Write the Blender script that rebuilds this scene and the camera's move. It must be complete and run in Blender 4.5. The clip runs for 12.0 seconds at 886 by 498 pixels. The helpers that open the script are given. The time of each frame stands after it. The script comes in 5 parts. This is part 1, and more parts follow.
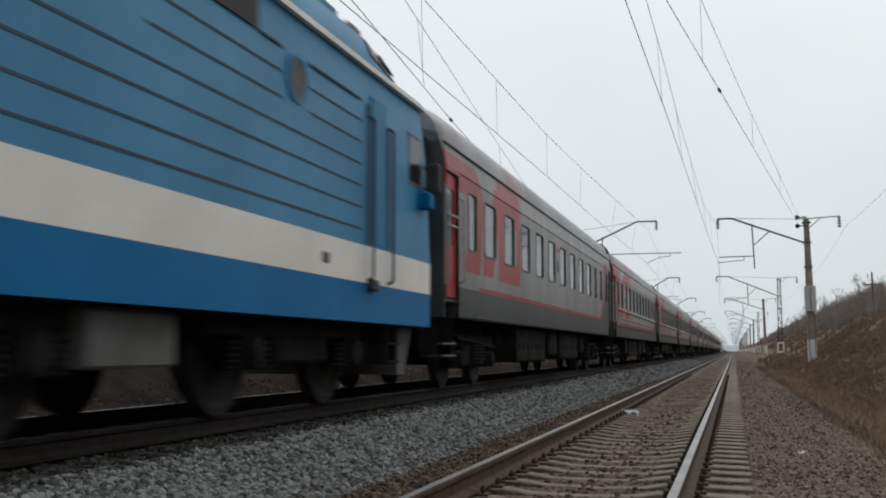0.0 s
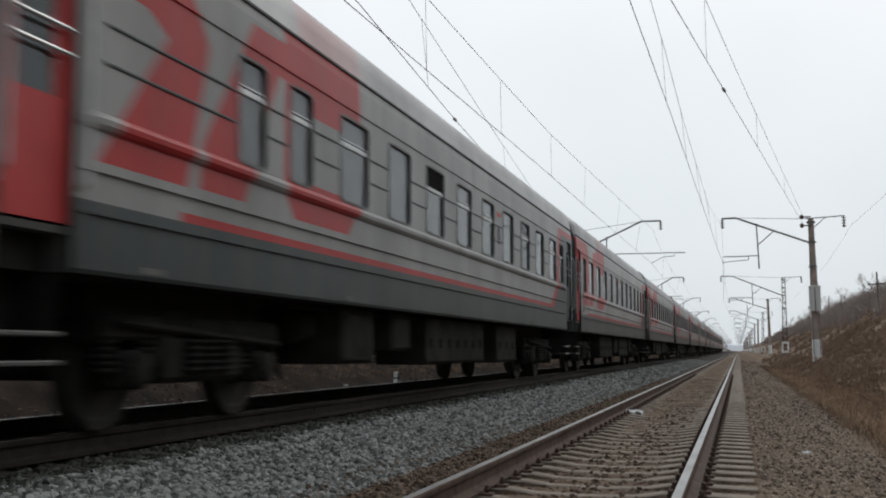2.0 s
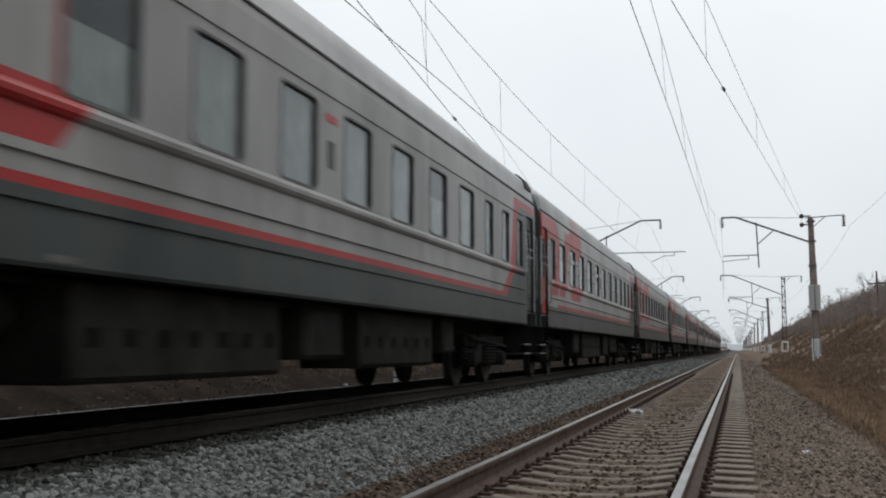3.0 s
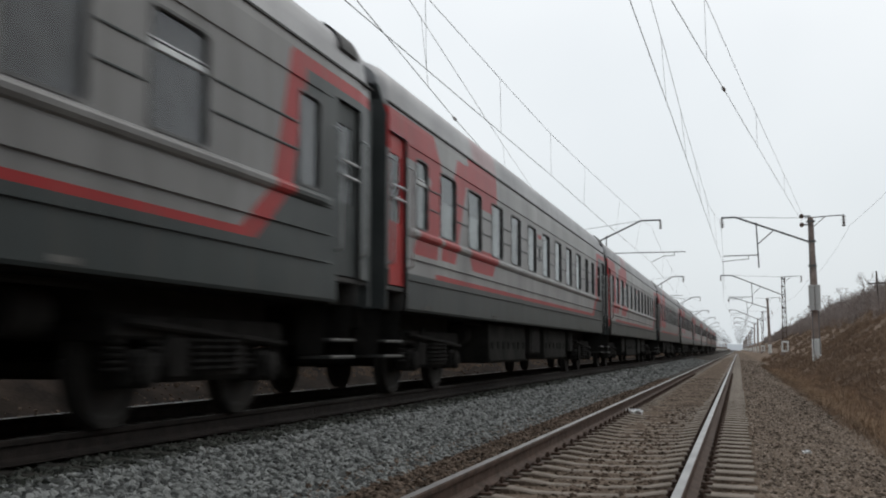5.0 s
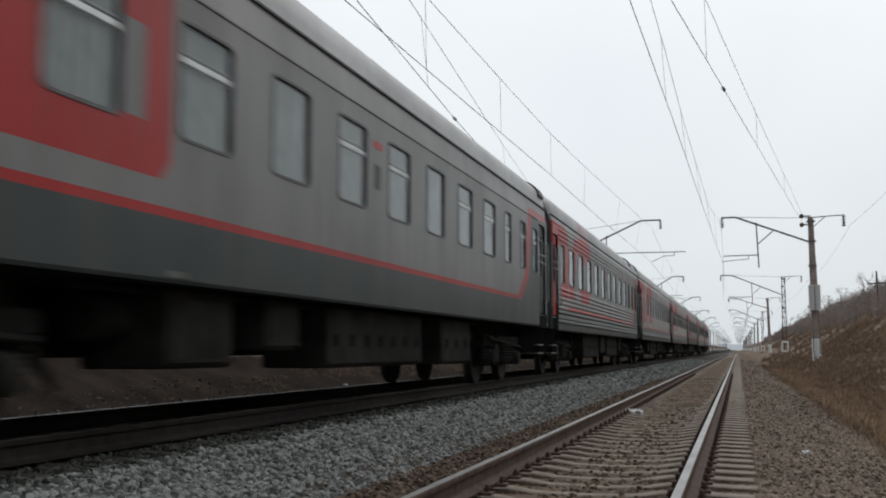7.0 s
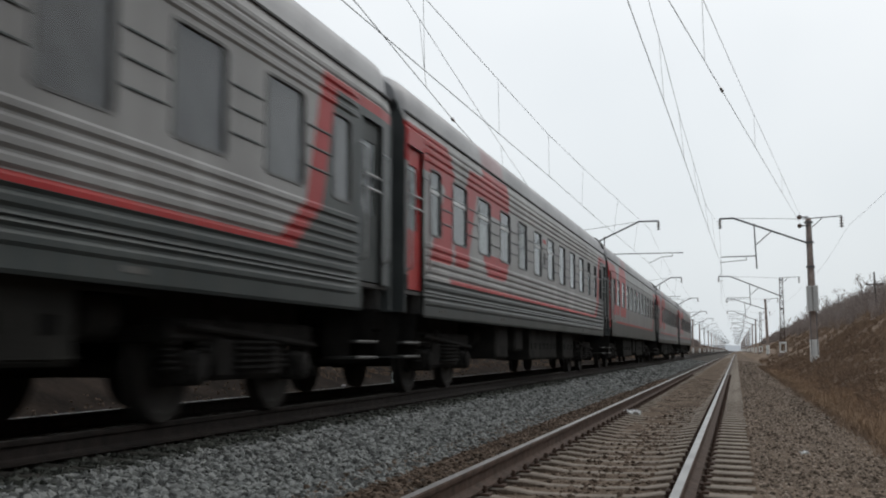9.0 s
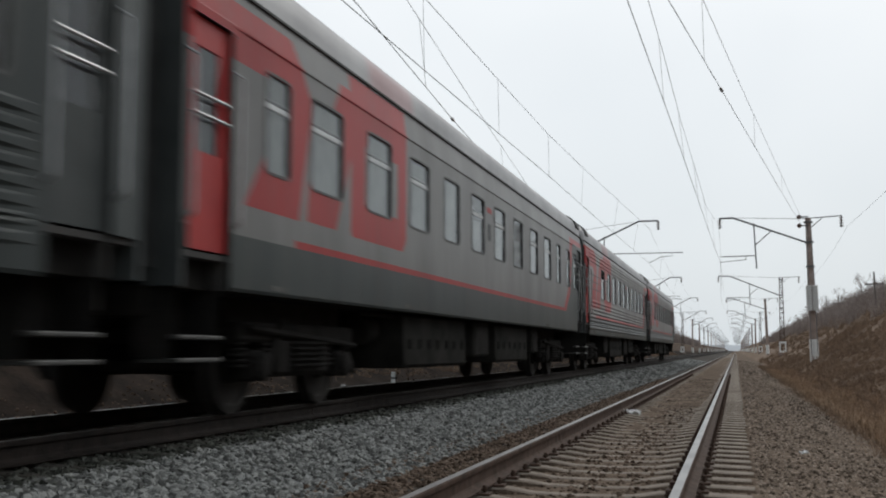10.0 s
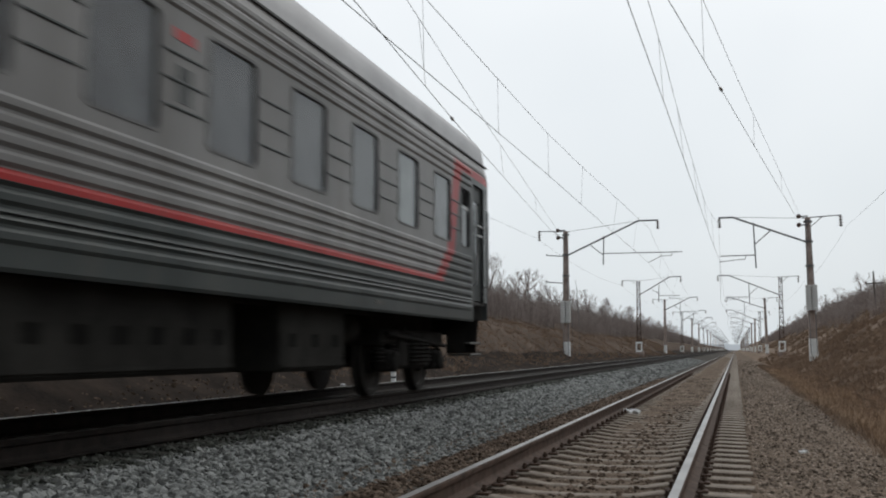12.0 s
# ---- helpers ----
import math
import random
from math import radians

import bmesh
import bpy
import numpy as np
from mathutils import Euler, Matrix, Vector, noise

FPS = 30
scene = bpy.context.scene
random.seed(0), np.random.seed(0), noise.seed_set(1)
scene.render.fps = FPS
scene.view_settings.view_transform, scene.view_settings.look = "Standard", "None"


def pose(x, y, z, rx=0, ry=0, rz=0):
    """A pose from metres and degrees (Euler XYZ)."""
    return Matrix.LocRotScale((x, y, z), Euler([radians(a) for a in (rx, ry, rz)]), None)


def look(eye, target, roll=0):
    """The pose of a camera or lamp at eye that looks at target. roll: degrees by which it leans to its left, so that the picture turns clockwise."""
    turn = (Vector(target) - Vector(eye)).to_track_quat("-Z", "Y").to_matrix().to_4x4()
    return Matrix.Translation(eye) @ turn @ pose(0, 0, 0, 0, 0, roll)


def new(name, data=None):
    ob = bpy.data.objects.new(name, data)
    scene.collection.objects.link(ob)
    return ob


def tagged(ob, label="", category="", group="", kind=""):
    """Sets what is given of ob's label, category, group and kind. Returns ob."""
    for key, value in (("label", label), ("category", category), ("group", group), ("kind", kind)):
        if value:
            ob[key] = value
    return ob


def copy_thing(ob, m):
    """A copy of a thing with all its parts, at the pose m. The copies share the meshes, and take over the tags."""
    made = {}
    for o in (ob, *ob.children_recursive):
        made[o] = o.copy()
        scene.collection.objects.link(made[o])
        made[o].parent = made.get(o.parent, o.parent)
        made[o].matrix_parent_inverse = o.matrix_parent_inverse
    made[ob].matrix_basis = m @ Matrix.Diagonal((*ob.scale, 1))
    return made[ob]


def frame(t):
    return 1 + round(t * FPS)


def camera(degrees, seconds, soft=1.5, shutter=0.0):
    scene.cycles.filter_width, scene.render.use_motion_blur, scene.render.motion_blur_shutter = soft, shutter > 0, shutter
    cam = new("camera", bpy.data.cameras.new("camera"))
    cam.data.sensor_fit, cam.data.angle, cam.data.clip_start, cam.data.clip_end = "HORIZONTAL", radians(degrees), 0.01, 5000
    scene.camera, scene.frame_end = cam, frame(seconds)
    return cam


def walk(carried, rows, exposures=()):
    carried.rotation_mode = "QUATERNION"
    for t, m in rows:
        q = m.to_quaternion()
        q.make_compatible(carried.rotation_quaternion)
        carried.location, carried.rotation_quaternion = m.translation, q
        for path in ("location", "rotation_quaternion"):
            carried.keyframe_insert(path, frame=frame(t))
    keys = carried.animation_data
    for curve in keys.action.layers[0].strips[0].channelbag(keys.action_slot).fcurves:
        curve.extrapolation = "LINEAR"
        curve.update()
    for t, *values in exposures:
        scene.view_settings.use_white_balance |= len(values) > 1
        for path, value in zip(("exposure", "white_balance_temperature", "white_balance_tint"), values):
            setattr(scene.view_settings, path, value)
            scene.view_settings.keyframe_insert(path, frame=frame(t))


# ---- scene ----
LENS = 44.05
cam = camera(LENS, 12.0, 2.0, 0.22)
EYE = (0.0, 0.0, 0.897)
YAW, PITCH = 0.2599, 0.0917


def aim(turn, lift):
    """The tripod head, nudged by small angles (milliradians)."""
    a, b = YAW + turn / 1000, PITCH + lift / 1000
    way = Vector((-math.sin(a) * math.cos(b), math.cos(a) * math.cos(b), math.sin(b)))
    return look(EYE, Vector(EYE) + way * 10)


SWAY = [(0, -1.2, 0.9), (0.5, 0.8, 1.0), (1, 2.1, 1.0), (1.5, 2.8, 0.9), (2, 2.6, 0.7), (2.5, 2.4, 0.5), (3, 2.4, 0), (5, 2.4, 0),
        (7, 2.4, 0), (9, 0.6, 0.8), (9.5, 0.5, 0.8), (10, 0.4, 0.6), (10.5, 0.3, 0.3), (11, 0.2, 0), (12, 0.0, 0)]
walk(cam, [(t, aim(a, b)) for t, a, b in SWAY], [(0, -0.04), (0.5, 0.01), (1, 0.04), (2.5, 0.07), (12, 0.06)])

# ---- light: an even overcast sky ----
scene.view_settings.exposure = 0.0
sky = bpy.data.worlds.new("overcast")
scene.world = sky
sky.use_nodes = True
nt = sky.node_tree
nt.nodes.clear()
w_out = nt.nodes.new("ShaderNodeOutputWorld")
w_bg = nt.nodes.new("ShaderNodeBackground")
w_sky = nt.nodes.new("ShaderNodeTexSky")
w_sky.sky_type, w_sky.sun_disc = "NISHITA", False
w_sky.sun_elevation, w_sky.sun_rotation = radians(41), radians(34)
w_sky.air_density, w_sky.dust_density = 1.0, 4.0
w_scale = nt.nodes.new("ShaderNodeVectorMath")
w_scale.operation = "SCALE"
w_scale.inputs["Scale"].default_value = 0.09
w_mix = nt.nodes.new("ShaderNodeMix")
w_mix.data_type = "RGBA"
w_mix.inputs["Factor"].default_value = 0.9
w_ramp = nt.nodes.new("ShaderNodeValToRGB")          # cloud sheet: brightest ahead, where the sun stands behind it
w_ramp.color_ramp.elements[0].position, w_ramp.color_ramp.elements[0].color = 0.0, (0.42, 0.455, 0.48, 1)
w_ramp.color_ramp.elements[1].position, w_ramp.color_ramp.elements[1].color = 1.0, (1.10, 1.12, 1.13, 1)
mid_sky = w_ramp.color_ramp.elements.new(0.72)
mid_sky.color = (0.67, 0.73, 0.775, 1)
w_noise = nt.nodes.new("ShaderNodeTexNoise")
w_noise.inputs["Scale"].default_value = 1.6
w_noise.inputs["Detail"].default_value = 4
w_tc = nt.nodes.new("ShaderNodeTexCoord")
w_dot = nt.nodes.new("ShaderNodeVectorMath")
w_dot.operation = "DOT_PRODUCT"
w_dot.inputs[1].default_value = (-0.25, 0.54, 0.80)
w_half = nt.nodes.new("ShaderNodeMath")
w_half.operation = "MULTIPLY_ADD"
w_half.inputs[1].default_value, w_half.inputs[2].default_value = 0.5, 0.30
w_add = nt.nodes.new("ShaderNodeMath")
w_add.operation = "MULTIPLY_ADD"
w_add.inputs[1].default_value = 0.3
nt.links.new(w_tc.outputs["Generated"], w_noise.inputs["Vector"])
nt.links.new(w_tc.outputs["Generated"], w_dot.inputs[0])
nt.links.new(w_dot.outputs["Value"], w_half.inputs[0])
nt.links.new(w_noise.outputs["Fac"], w_add.inputs[0])
nt.links.new(w_half.outputs[0], w_add.inputs[2])
nt.links.new(w_add.outputs[0], w_ramp.inputs["Fac"])
nt.links.new(w_sky.outputs["Color"], w_scale.inputs[0])
nt.links.new(w_scale.outputs["Vector"], w_mix.inputs["A"])
nt.links.new(w_ramp.outputs["Color"], w_mix.inputs["B"])
nt.links.new(w_mix.outputs["Result"], w_bg.inputs["Color"])
nt.links.new(w_bg.outputs["Background"], w_out.inputs["Surface"])
w_bg.inputs["Strength"].default_value = 1.0

sun = new("sun", bpy.data.lights.new("sun", "SUN"))
sun.data.energy, sun.data.angle, sun.data.color = 0.55, radians(35), (1.0, 0.97, 0.93)
sun.matrix_world = look((42, 62, 66), (0, 0, 0))


# ---- materials ----
def nodes_of(name):
    m = bpy.data.materials.new(name)
    m.use_nodes = True
    t = m.node_tree
    return m, t, t.nodes["Principled BSDF"]


def mottled(name, a, b, scale=4.0, rough=0.8, metal=0.0, bump=0.3, fine=60.0, c=None, island=0.0, spec=0.5):
    """Two colours mixed by noise at two scales, with a fine relief; optional stain colour c and variation piece by piece."""
    m, t, p = nodes_of(name)
    L = t.links.new
    tc = t.nodes.new("ShaderNodeTexCoord")
    n1 = t.nodes.new("ShaderNodeTexNoise")
    n1.inputs["Scale"].default_value, n1.inputs["Detail"].default_value = scale, 6
    n2 = t.nodes.new("ShaderNodeTexNoise")
    n2.inputs["Scale"].default_value, n2.inputs["Detail"].default_value = fine, 4
    L(tc.outputs["Object"], n1.inputs["Vector"])
    L(tc.outputs["Object"], n2.inputs["Vector"])
    r = t.nodes.new("ShaderNodeValToRGB")
    r.color_ramp.elements[0].position, r.color_ramp.elements[1].position = 0.32, 0.68
    r.color_ramp.elements[0].color, r.color_ramp.elements[1].color = (*a, 1), (*b, 1)
    if c:
        e = r.color_ramp.elements.new(0.9)
        e.color = (*c, 1)
    mixn = t.nodes.new("ShaderNodeMath")
    mixn.operation = "MULTIPLY_ADD"
    mixn.inputs[1].default_value = 0.35
    L(n2.outputs["Fac"], mixn.inputs[0])
    half = t.nodes.new("ShaderNodeMath")
    half.operation = "MULTIPLY_ADD"
    half.inputs[1].default_value, half.inputs[2].default_value = 0.9, -0.12
    L(n1.outputs["Fac"], half.inputs[0])
    L(half.outputs[0], mixn.inputs[2])
    last = mixn.outputs[0]
    if island:
        g = t.nodes.new("ShaderNodeNewGeometry")
        ad = t.nodes.new("ShaderNodeMath")
        ad.operation = "MULTIPLY_ADD"
        ad.inputs[1].default_value = island
        L(g.outputs["Random Per Island"], ad.inputs[0])
        sb = t.nodes.new("ShaderNodeMath")
        sb.operation = "SUBTRACT"
        sb.inputs[1].default_value = island / 2
        L(last, sb.inputs[0])
        L(sb.outputs[0], ad.inputs[2])
        last = ad.outputs[0]
    L(last, r.inputs["Fac"])
    L(r.outputs["Color"], p.inputs["Base Color"])
    p.inputs["Roughness"].default_value, p.inputs["Metallic"].default_value = rough, metal
    p.inputs["Specular IOR Level"].default_value = spec
    if bump:
        bn = t.nodes.new("ShaderNodeBump")
        bn.inputs["Strength"].default_value, bn.inputs["Distance"].default_value = bump, 0.02
        L(n2.outputs["Fac"], bn.inputs["Height"])
        L(bn.outputs["Normal"], p.inputs["Normal"])
    return m


STONE = mottled("ballast_granite", (0.098, 0.099, 0.094), (0.285, 0.288, 0.274), 9, 0.95, 0, 0.3, 90, island=0.95, spec=0.12)
STONE_BROWN = mottled("ballast_rusty", (0.06, 0.042, 0.03), (0.17, 0.125, 0.095), 9, 0.95, 0, 0.3, 90, island=0.95, spec=0.1)
# far-track steel, darkened in colour to stand for the train's shade
SHADED_STEEL = mottled("shaded_rail_steel", (0.010, 0.008, 0.007), (0.028, 0.021, 0.018), 6, 0.8, 0.0, 0.3, 70, spec=0.2)
# darker copy of the sleeper concrete, with the train's shade in its colour
SHADED_CONC = mottled("shaded_concrete", (0.025, 0.023, 0.02), (0.06, 0.055, 0.048), 3, 0.9, 0, 0.4, 80, spec=0.15)
# soil coloured near-black; shade under and beyond the train is in the colour
SHADED_DIRT = mottled("shaded_verge", (0.012, 0.009, 0.0075), (0.042, 0.031, 0.024), 1.2, 1.0, 0, 1.0, 14, spec=0.05)
PATH = mottled("trodden_gravel", (0.085, 0.062, 0.046), (0.20, 0.152, 0.116), 2.2, 1.0, 0, 1.0, 45, spec=0.05)
STONE_PATH = mottled("path_gravel", (0.085, 0.066, 0.05), (0.36, 0.29, 0.235), 9, 0.95, 0, 0.3, 90, island=0.95, spec=0.1)
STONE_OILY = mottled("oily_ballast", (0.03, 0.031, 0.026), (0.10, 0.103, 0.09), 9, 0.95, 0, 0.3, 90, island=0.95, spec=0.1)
# rail head dulled and darkened in colour, as it lies in the train's shade
SHADED_TOP = mottled("dull_shaded_head", (0.05, 0.047, 0.044), (0.10, 0.095, 0.09), 2, 0.6, 0.6, 0.03, 40)
BED = mottled("ballast_bed", (0.03, 0.026, 0.022), (0.085, 0.075, 0.065), 3, 0.95, 0, 0.8, 25, spec=0.1)
CONCRETE = mottled("sleeper_concrete", (0.175, 0.143, 0.115), (0.33, 0.282, 0.235), 3, 0.9, 0, 0.4, 80, spec=0.15)
MAST_CONC = mottled("mast_concrete", (0.22, 0.165, 0.14), (0.40, 0.32, 0.28), 2.5, 0.9, 0, 0.4, 60)
WHITEWASH = mottled("whitewash", (0.72, 0.72, 0.70), (0.88, 0.88, 0.86), 3, 0.85, 0, 0.2, 50)
RUST = mottled("rusty_steel", (0.045, 0.028, 0.02), (0.105, 0.067, 0.05), 6, 0.8, 0.1, 0.3, 70, spec=0.25)
RAILTOP = mottled("polished_rail", (0.20, 0.195, 0.19), (0.34, 0.335, 0.33), 2, 0.42, 1.0, 0.03, 40)
STEEL = mottled("galvanised_steel", (0.09, 0.09, 0.092), (0.19, 0.19, 0.195), 5, 0.6, 0.5, 0.1, 60)
WIREMAT = mottled("copper_wire", (0.045, 0.045, 0.045), (0.09, 0.085, 0.08), 3, 0.6, 0.6, 0.0, 30)
PORCELAIN = mottled("brown_porcelain", (0.07, 0.05, 0.045), (0.13, 0.10, 0.09), 3, 0.3, 0, 0.0, 30)
UNDER = mottled("underframe_black", (0.012, 0.0115, 0.011), (0.03, 0.028, 0.026), 3, 0.9, 0.0, 0.3, 40, spec=0.06)
UNDERGREY = mottled("underframe_grey", (0.016, 0.0155, 0.0145), (0.034, 0.033, 0.030), 2.5, 0.95, 0, 0.2, 40, spec=0.04)
WHEEL = mottled("wheel_steel", (0.014, 0.013, 0.012), (0.034, 0.031, 0.028), 4, 0.7, 0.1, 0.1, 40, spec=0.25)
RUBBER = mottled("bellows_rubber", (0.012, 0.013, 0.013), (0.035, 0.036, 0.035), 3, 0.75, 0, 0.2, 30, spec=0.3)
ROOF_PLAIN = mottled("roof_grey", (0.20, 0.20, 0.205), (0.33, 0.33, 0.335), 1.2, 0.42, 0.25, 0.05, 30)
GUTTER = mottled("dark_seal", (0.02, 0.02, 0.02), (0.045, 0.045, 0.045), 4, 0.7, 0, 0.0, 30)
FRAMEMAT = mottled("window_rubber", (0.06, 0.061, 0.061), (0.11, 0.112, 0.112), 4, 0.6, 0, 0.0, 30)
ALU = mottled("dull_aluminium", (0.38, 0.39, 0.39), (0.52, 0.53, 0.53), 5, 0.4, 0.8, 0.0, 40)
DOORGREY = mottled("door_dark_grey", (0.045, 0.052, 0.052), (0.082, 0.089, 0.089), 1.5, 0.5, 0, 0.05, 40, spec=0.14)
DOORRED = mottled("door_red", (0.33, 0.02, 0.022), (0.45, 0.038, 0.036), 1.5, 0.45, 0, 0.05, 40, spec=0.3)
BLIND = mottled("grey_blind", (0.085, 0.081, 0.086), (0.13, 0.125, 0.132), 3, 0.9, 0, 0.1, 12)
TREADMAT = mottled("worn_step_steel", (0.05, 0.05, 0.048), (0.11, 0.11, 0.106), 6, 0.6, 0.4, 0.2, 40)
RECESS_SHADE = mottled("recess_shade_blue", (0.006, 0.045, 0.09), (0.012, 0.075, 0.14), 2, 0.7, 0, 0.0, 20)
CURTAIN = mottled("pale_curtain", (0.34, 0.365, 0.36), (0.46, 0.485, 0.475), 5, 0.95, 0, 0.3, 12)
# dark colour that stands for the lack of light indoors
UNLIT_ROOM = mottled("unlit_interior", (0.03, 0.03, 0.03), (0.07, 0.065, 0.06), 2, 0.9, 0, 0.0, 20)
BLUE = mottled("loco_blue", (0.012, 0.165, 0.325), (0.034, 0.23, 0.42), 0.9, 0.5, 0, 0.06, 30, c=(0.09, 0.31, 0.50), spec=0.2)
BLUEDARK = mottled("loco_deep_blue", (0.0, 0.125, 0.31), (0.002, 0.16, 0.38), 0.8, 0.55, 0, 0.04, 30, spec=0.08)
CREAM = mottled("loco_cream_band", (0.70, 0.68, 0.62), (0.84, 0.81, 0.75), 1.2, 0.5, 0, 0.05, 30, spec=0.3)
GROOVE = mottled("loco_groove", (0.012, 0.03, 0.05), (0.03, 0.06, 0.09), 2, 0.8, 0, 0.0, 20)
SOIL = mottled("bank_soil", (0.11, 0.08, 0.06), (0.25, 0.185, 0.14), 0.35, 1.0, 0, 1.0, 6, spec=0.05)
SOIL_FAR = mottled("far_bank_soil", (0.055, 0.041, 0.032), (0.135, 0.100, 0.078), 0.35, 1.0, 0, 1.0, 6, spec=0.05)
# near-black for plates; the dark inside of an opening is painted on
HOLE = mottled("opening_shade_black", (0.002, 0.002, 0.002), (0.004, 0.004, 0.004), 3, 0.9, 0, 0.0, 20, spec=0.05)
DRYGRASS = mottled("dry_grass", (0.15, 0.105, 0.076), (0.32, 0.225, 0.16), 0.4, 1.0, 0, 0.0, 8, island=0.7, spec=0.05)
ORANGE = mottled("orange_grass", (0.27, 0.183, 0.118), (0.46, 0.325, 0.222), 0.5, 1.0, 0, 0.0, 8, island=0.6, spec=0.05)
TWIGS = mottled("bare_twigs", (0.20, 0.165, 0.148), (0.36, 0.305, 0.28), 0.3, 1.0, 0, 0.0, 6, island=0.6, spec=0.05)
BARK = mottled("tree_bark", (0.09, 0.077, 0.068), (0.18, 0.155, 0.14), 2, 0.95, 0, 0.5, 20, spec=0.2)
BOXGREY = mottled("pale_grey_box", (0.10, 0.098, 0.092), (0.17, 0.168, 0.16), 2.5, 0.8, 0, 0.2, 40, spec=0.15)
WEIGHT = mottled("weight_concrete", (0.45, 0.44, 0.42), (0.62, 0.61, 0.59), 3, 0.9, 0, 0.3, 50)
# woods coloured pale blue-grey to stand for the haze in front of them
HAZE = mottled("hazed_woods", (0.40, 0.43, 0.46), (0.48, 0.51, 0.54), 0.02, 1.0, 0, 0.0, 0.2, spec=0.0)
TAN_BOX = mottled("tan_box_end", (0.22, 0.18, 0.14), (0.34, 0.29, 0.23), 3, 0.8, 0, 0.2, 40)
PAPER = mottled("white_litter", (0.62, 0.62, 0.62), (0.82, 0.82, 0.81), 8, 0.8, 0, 0.2, 40)


def glass():
    m, t, p = nodes_of("window_glass")
    L = t.links.new
    gl = t.nodes.new("ShaderNodeBsdfGlossy")
    gl.inputs["Roughness"].default_value = 0.05
    gl.inputs["Color"].default_value = (0.84, 0.86, 0.87, 1)
    tr = t.nodes.new("ShaderNodeBsdfTransparent")
    tr.inputs["Color"].default_value = (0.90, 0.92, 0.92, 1)
    fr = t.nodes.new("ShaderNodeFresnel")
    fr.inputs["IOR"].default_value = 1.48
    mx = t.nodes.new("ShaderNodeMixShader")
    L(fr.outputs["Fac"], mx.inputs["Fac"])
    L(tr.outputs["BSDF"], mx.inputs[1])
    L(gl.outputs["BSDF"], mx.inputs[2])
    L(mx.outputs["Shader"], t.nodes["Material Output"].inputs["Surface"])
    return m


GLASS = glass()
CLEAR, clear_tree, clear_base = nodes_of("clear_inner_glass")
clear_face = clear_tree.nodes.new("ShaderNodeBsdfTransparent")
clear_tree.links.new(clear_face.outputs["BSDF"], clear_tree.nodes["Material Output"].inputs["Surface"])
# the woods are no lamp; this glow imitates bright haze
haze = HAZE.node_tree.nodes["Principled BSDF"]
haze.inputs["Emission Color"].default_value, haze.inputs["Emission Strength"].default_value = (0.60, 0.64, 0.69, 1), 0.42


def roof_paint():
    """Dull grey roof; the red shape of the side runs up on to its edge."""
    m = ROOF_PLAIN.copy()
    m.name = "roof_grey_with_red"
    t = m.node_tree
    L = t.links.new
    p = t.nodes["Principled BSDF"]
    base = p.inputs["Base Color"].links[0].from_socket
    sp = t.nodes.new("ShaderNodeSeparateXYZ")
    tc = t.nodes.new("ShaderNodeTexCoord")
    L(tc.outputs["Object"], sp.inputs["Vector"])

    def ramp(socket, stops):
        mr = t.nodes.new("ShaderNodeMapRange")
        mr.inputs["From Min"].default_value, mr.inputs["From Max"].default_value = stops[0]
        mr.inputs["To Min"].default_value, mr.inputs["To Max"].default_value = stops[1]
        L(socket, mr.inputs["Value"])
        return mr.outputs["Result"]

    def times(a, b):
        n = t.nodes.new("ShaderNodeMath")
        n.operation = "MULTIPLY"
        L(a, n.inputs[0])
        L(b, n.inputs[1])
        return n.outputs[0]

    f = times(times(ramp(sp.outputs["Y"], ((4.9, 5.2), (0, 1))), ramp(sp.outputs["Y"], ((6.8, 7.1), (1, 0)))), ramp(sp.outputs["Z"], ((4.0, 4.25), (0.32, 0))))
    mx = t.nodes.new("ShaderNodeMix")
    mx.data_type = "RGBA"
    L(f, mx.inputs["Factor"])
    L(base, mx.inputs["A"])
    mx.inputs["B"].default_value = (0.40, 0.06, 0.06, 1)
    L(mx.outputs["Result"], p.inputs["Base Color"])
    return m


ROOF = roof_paint()


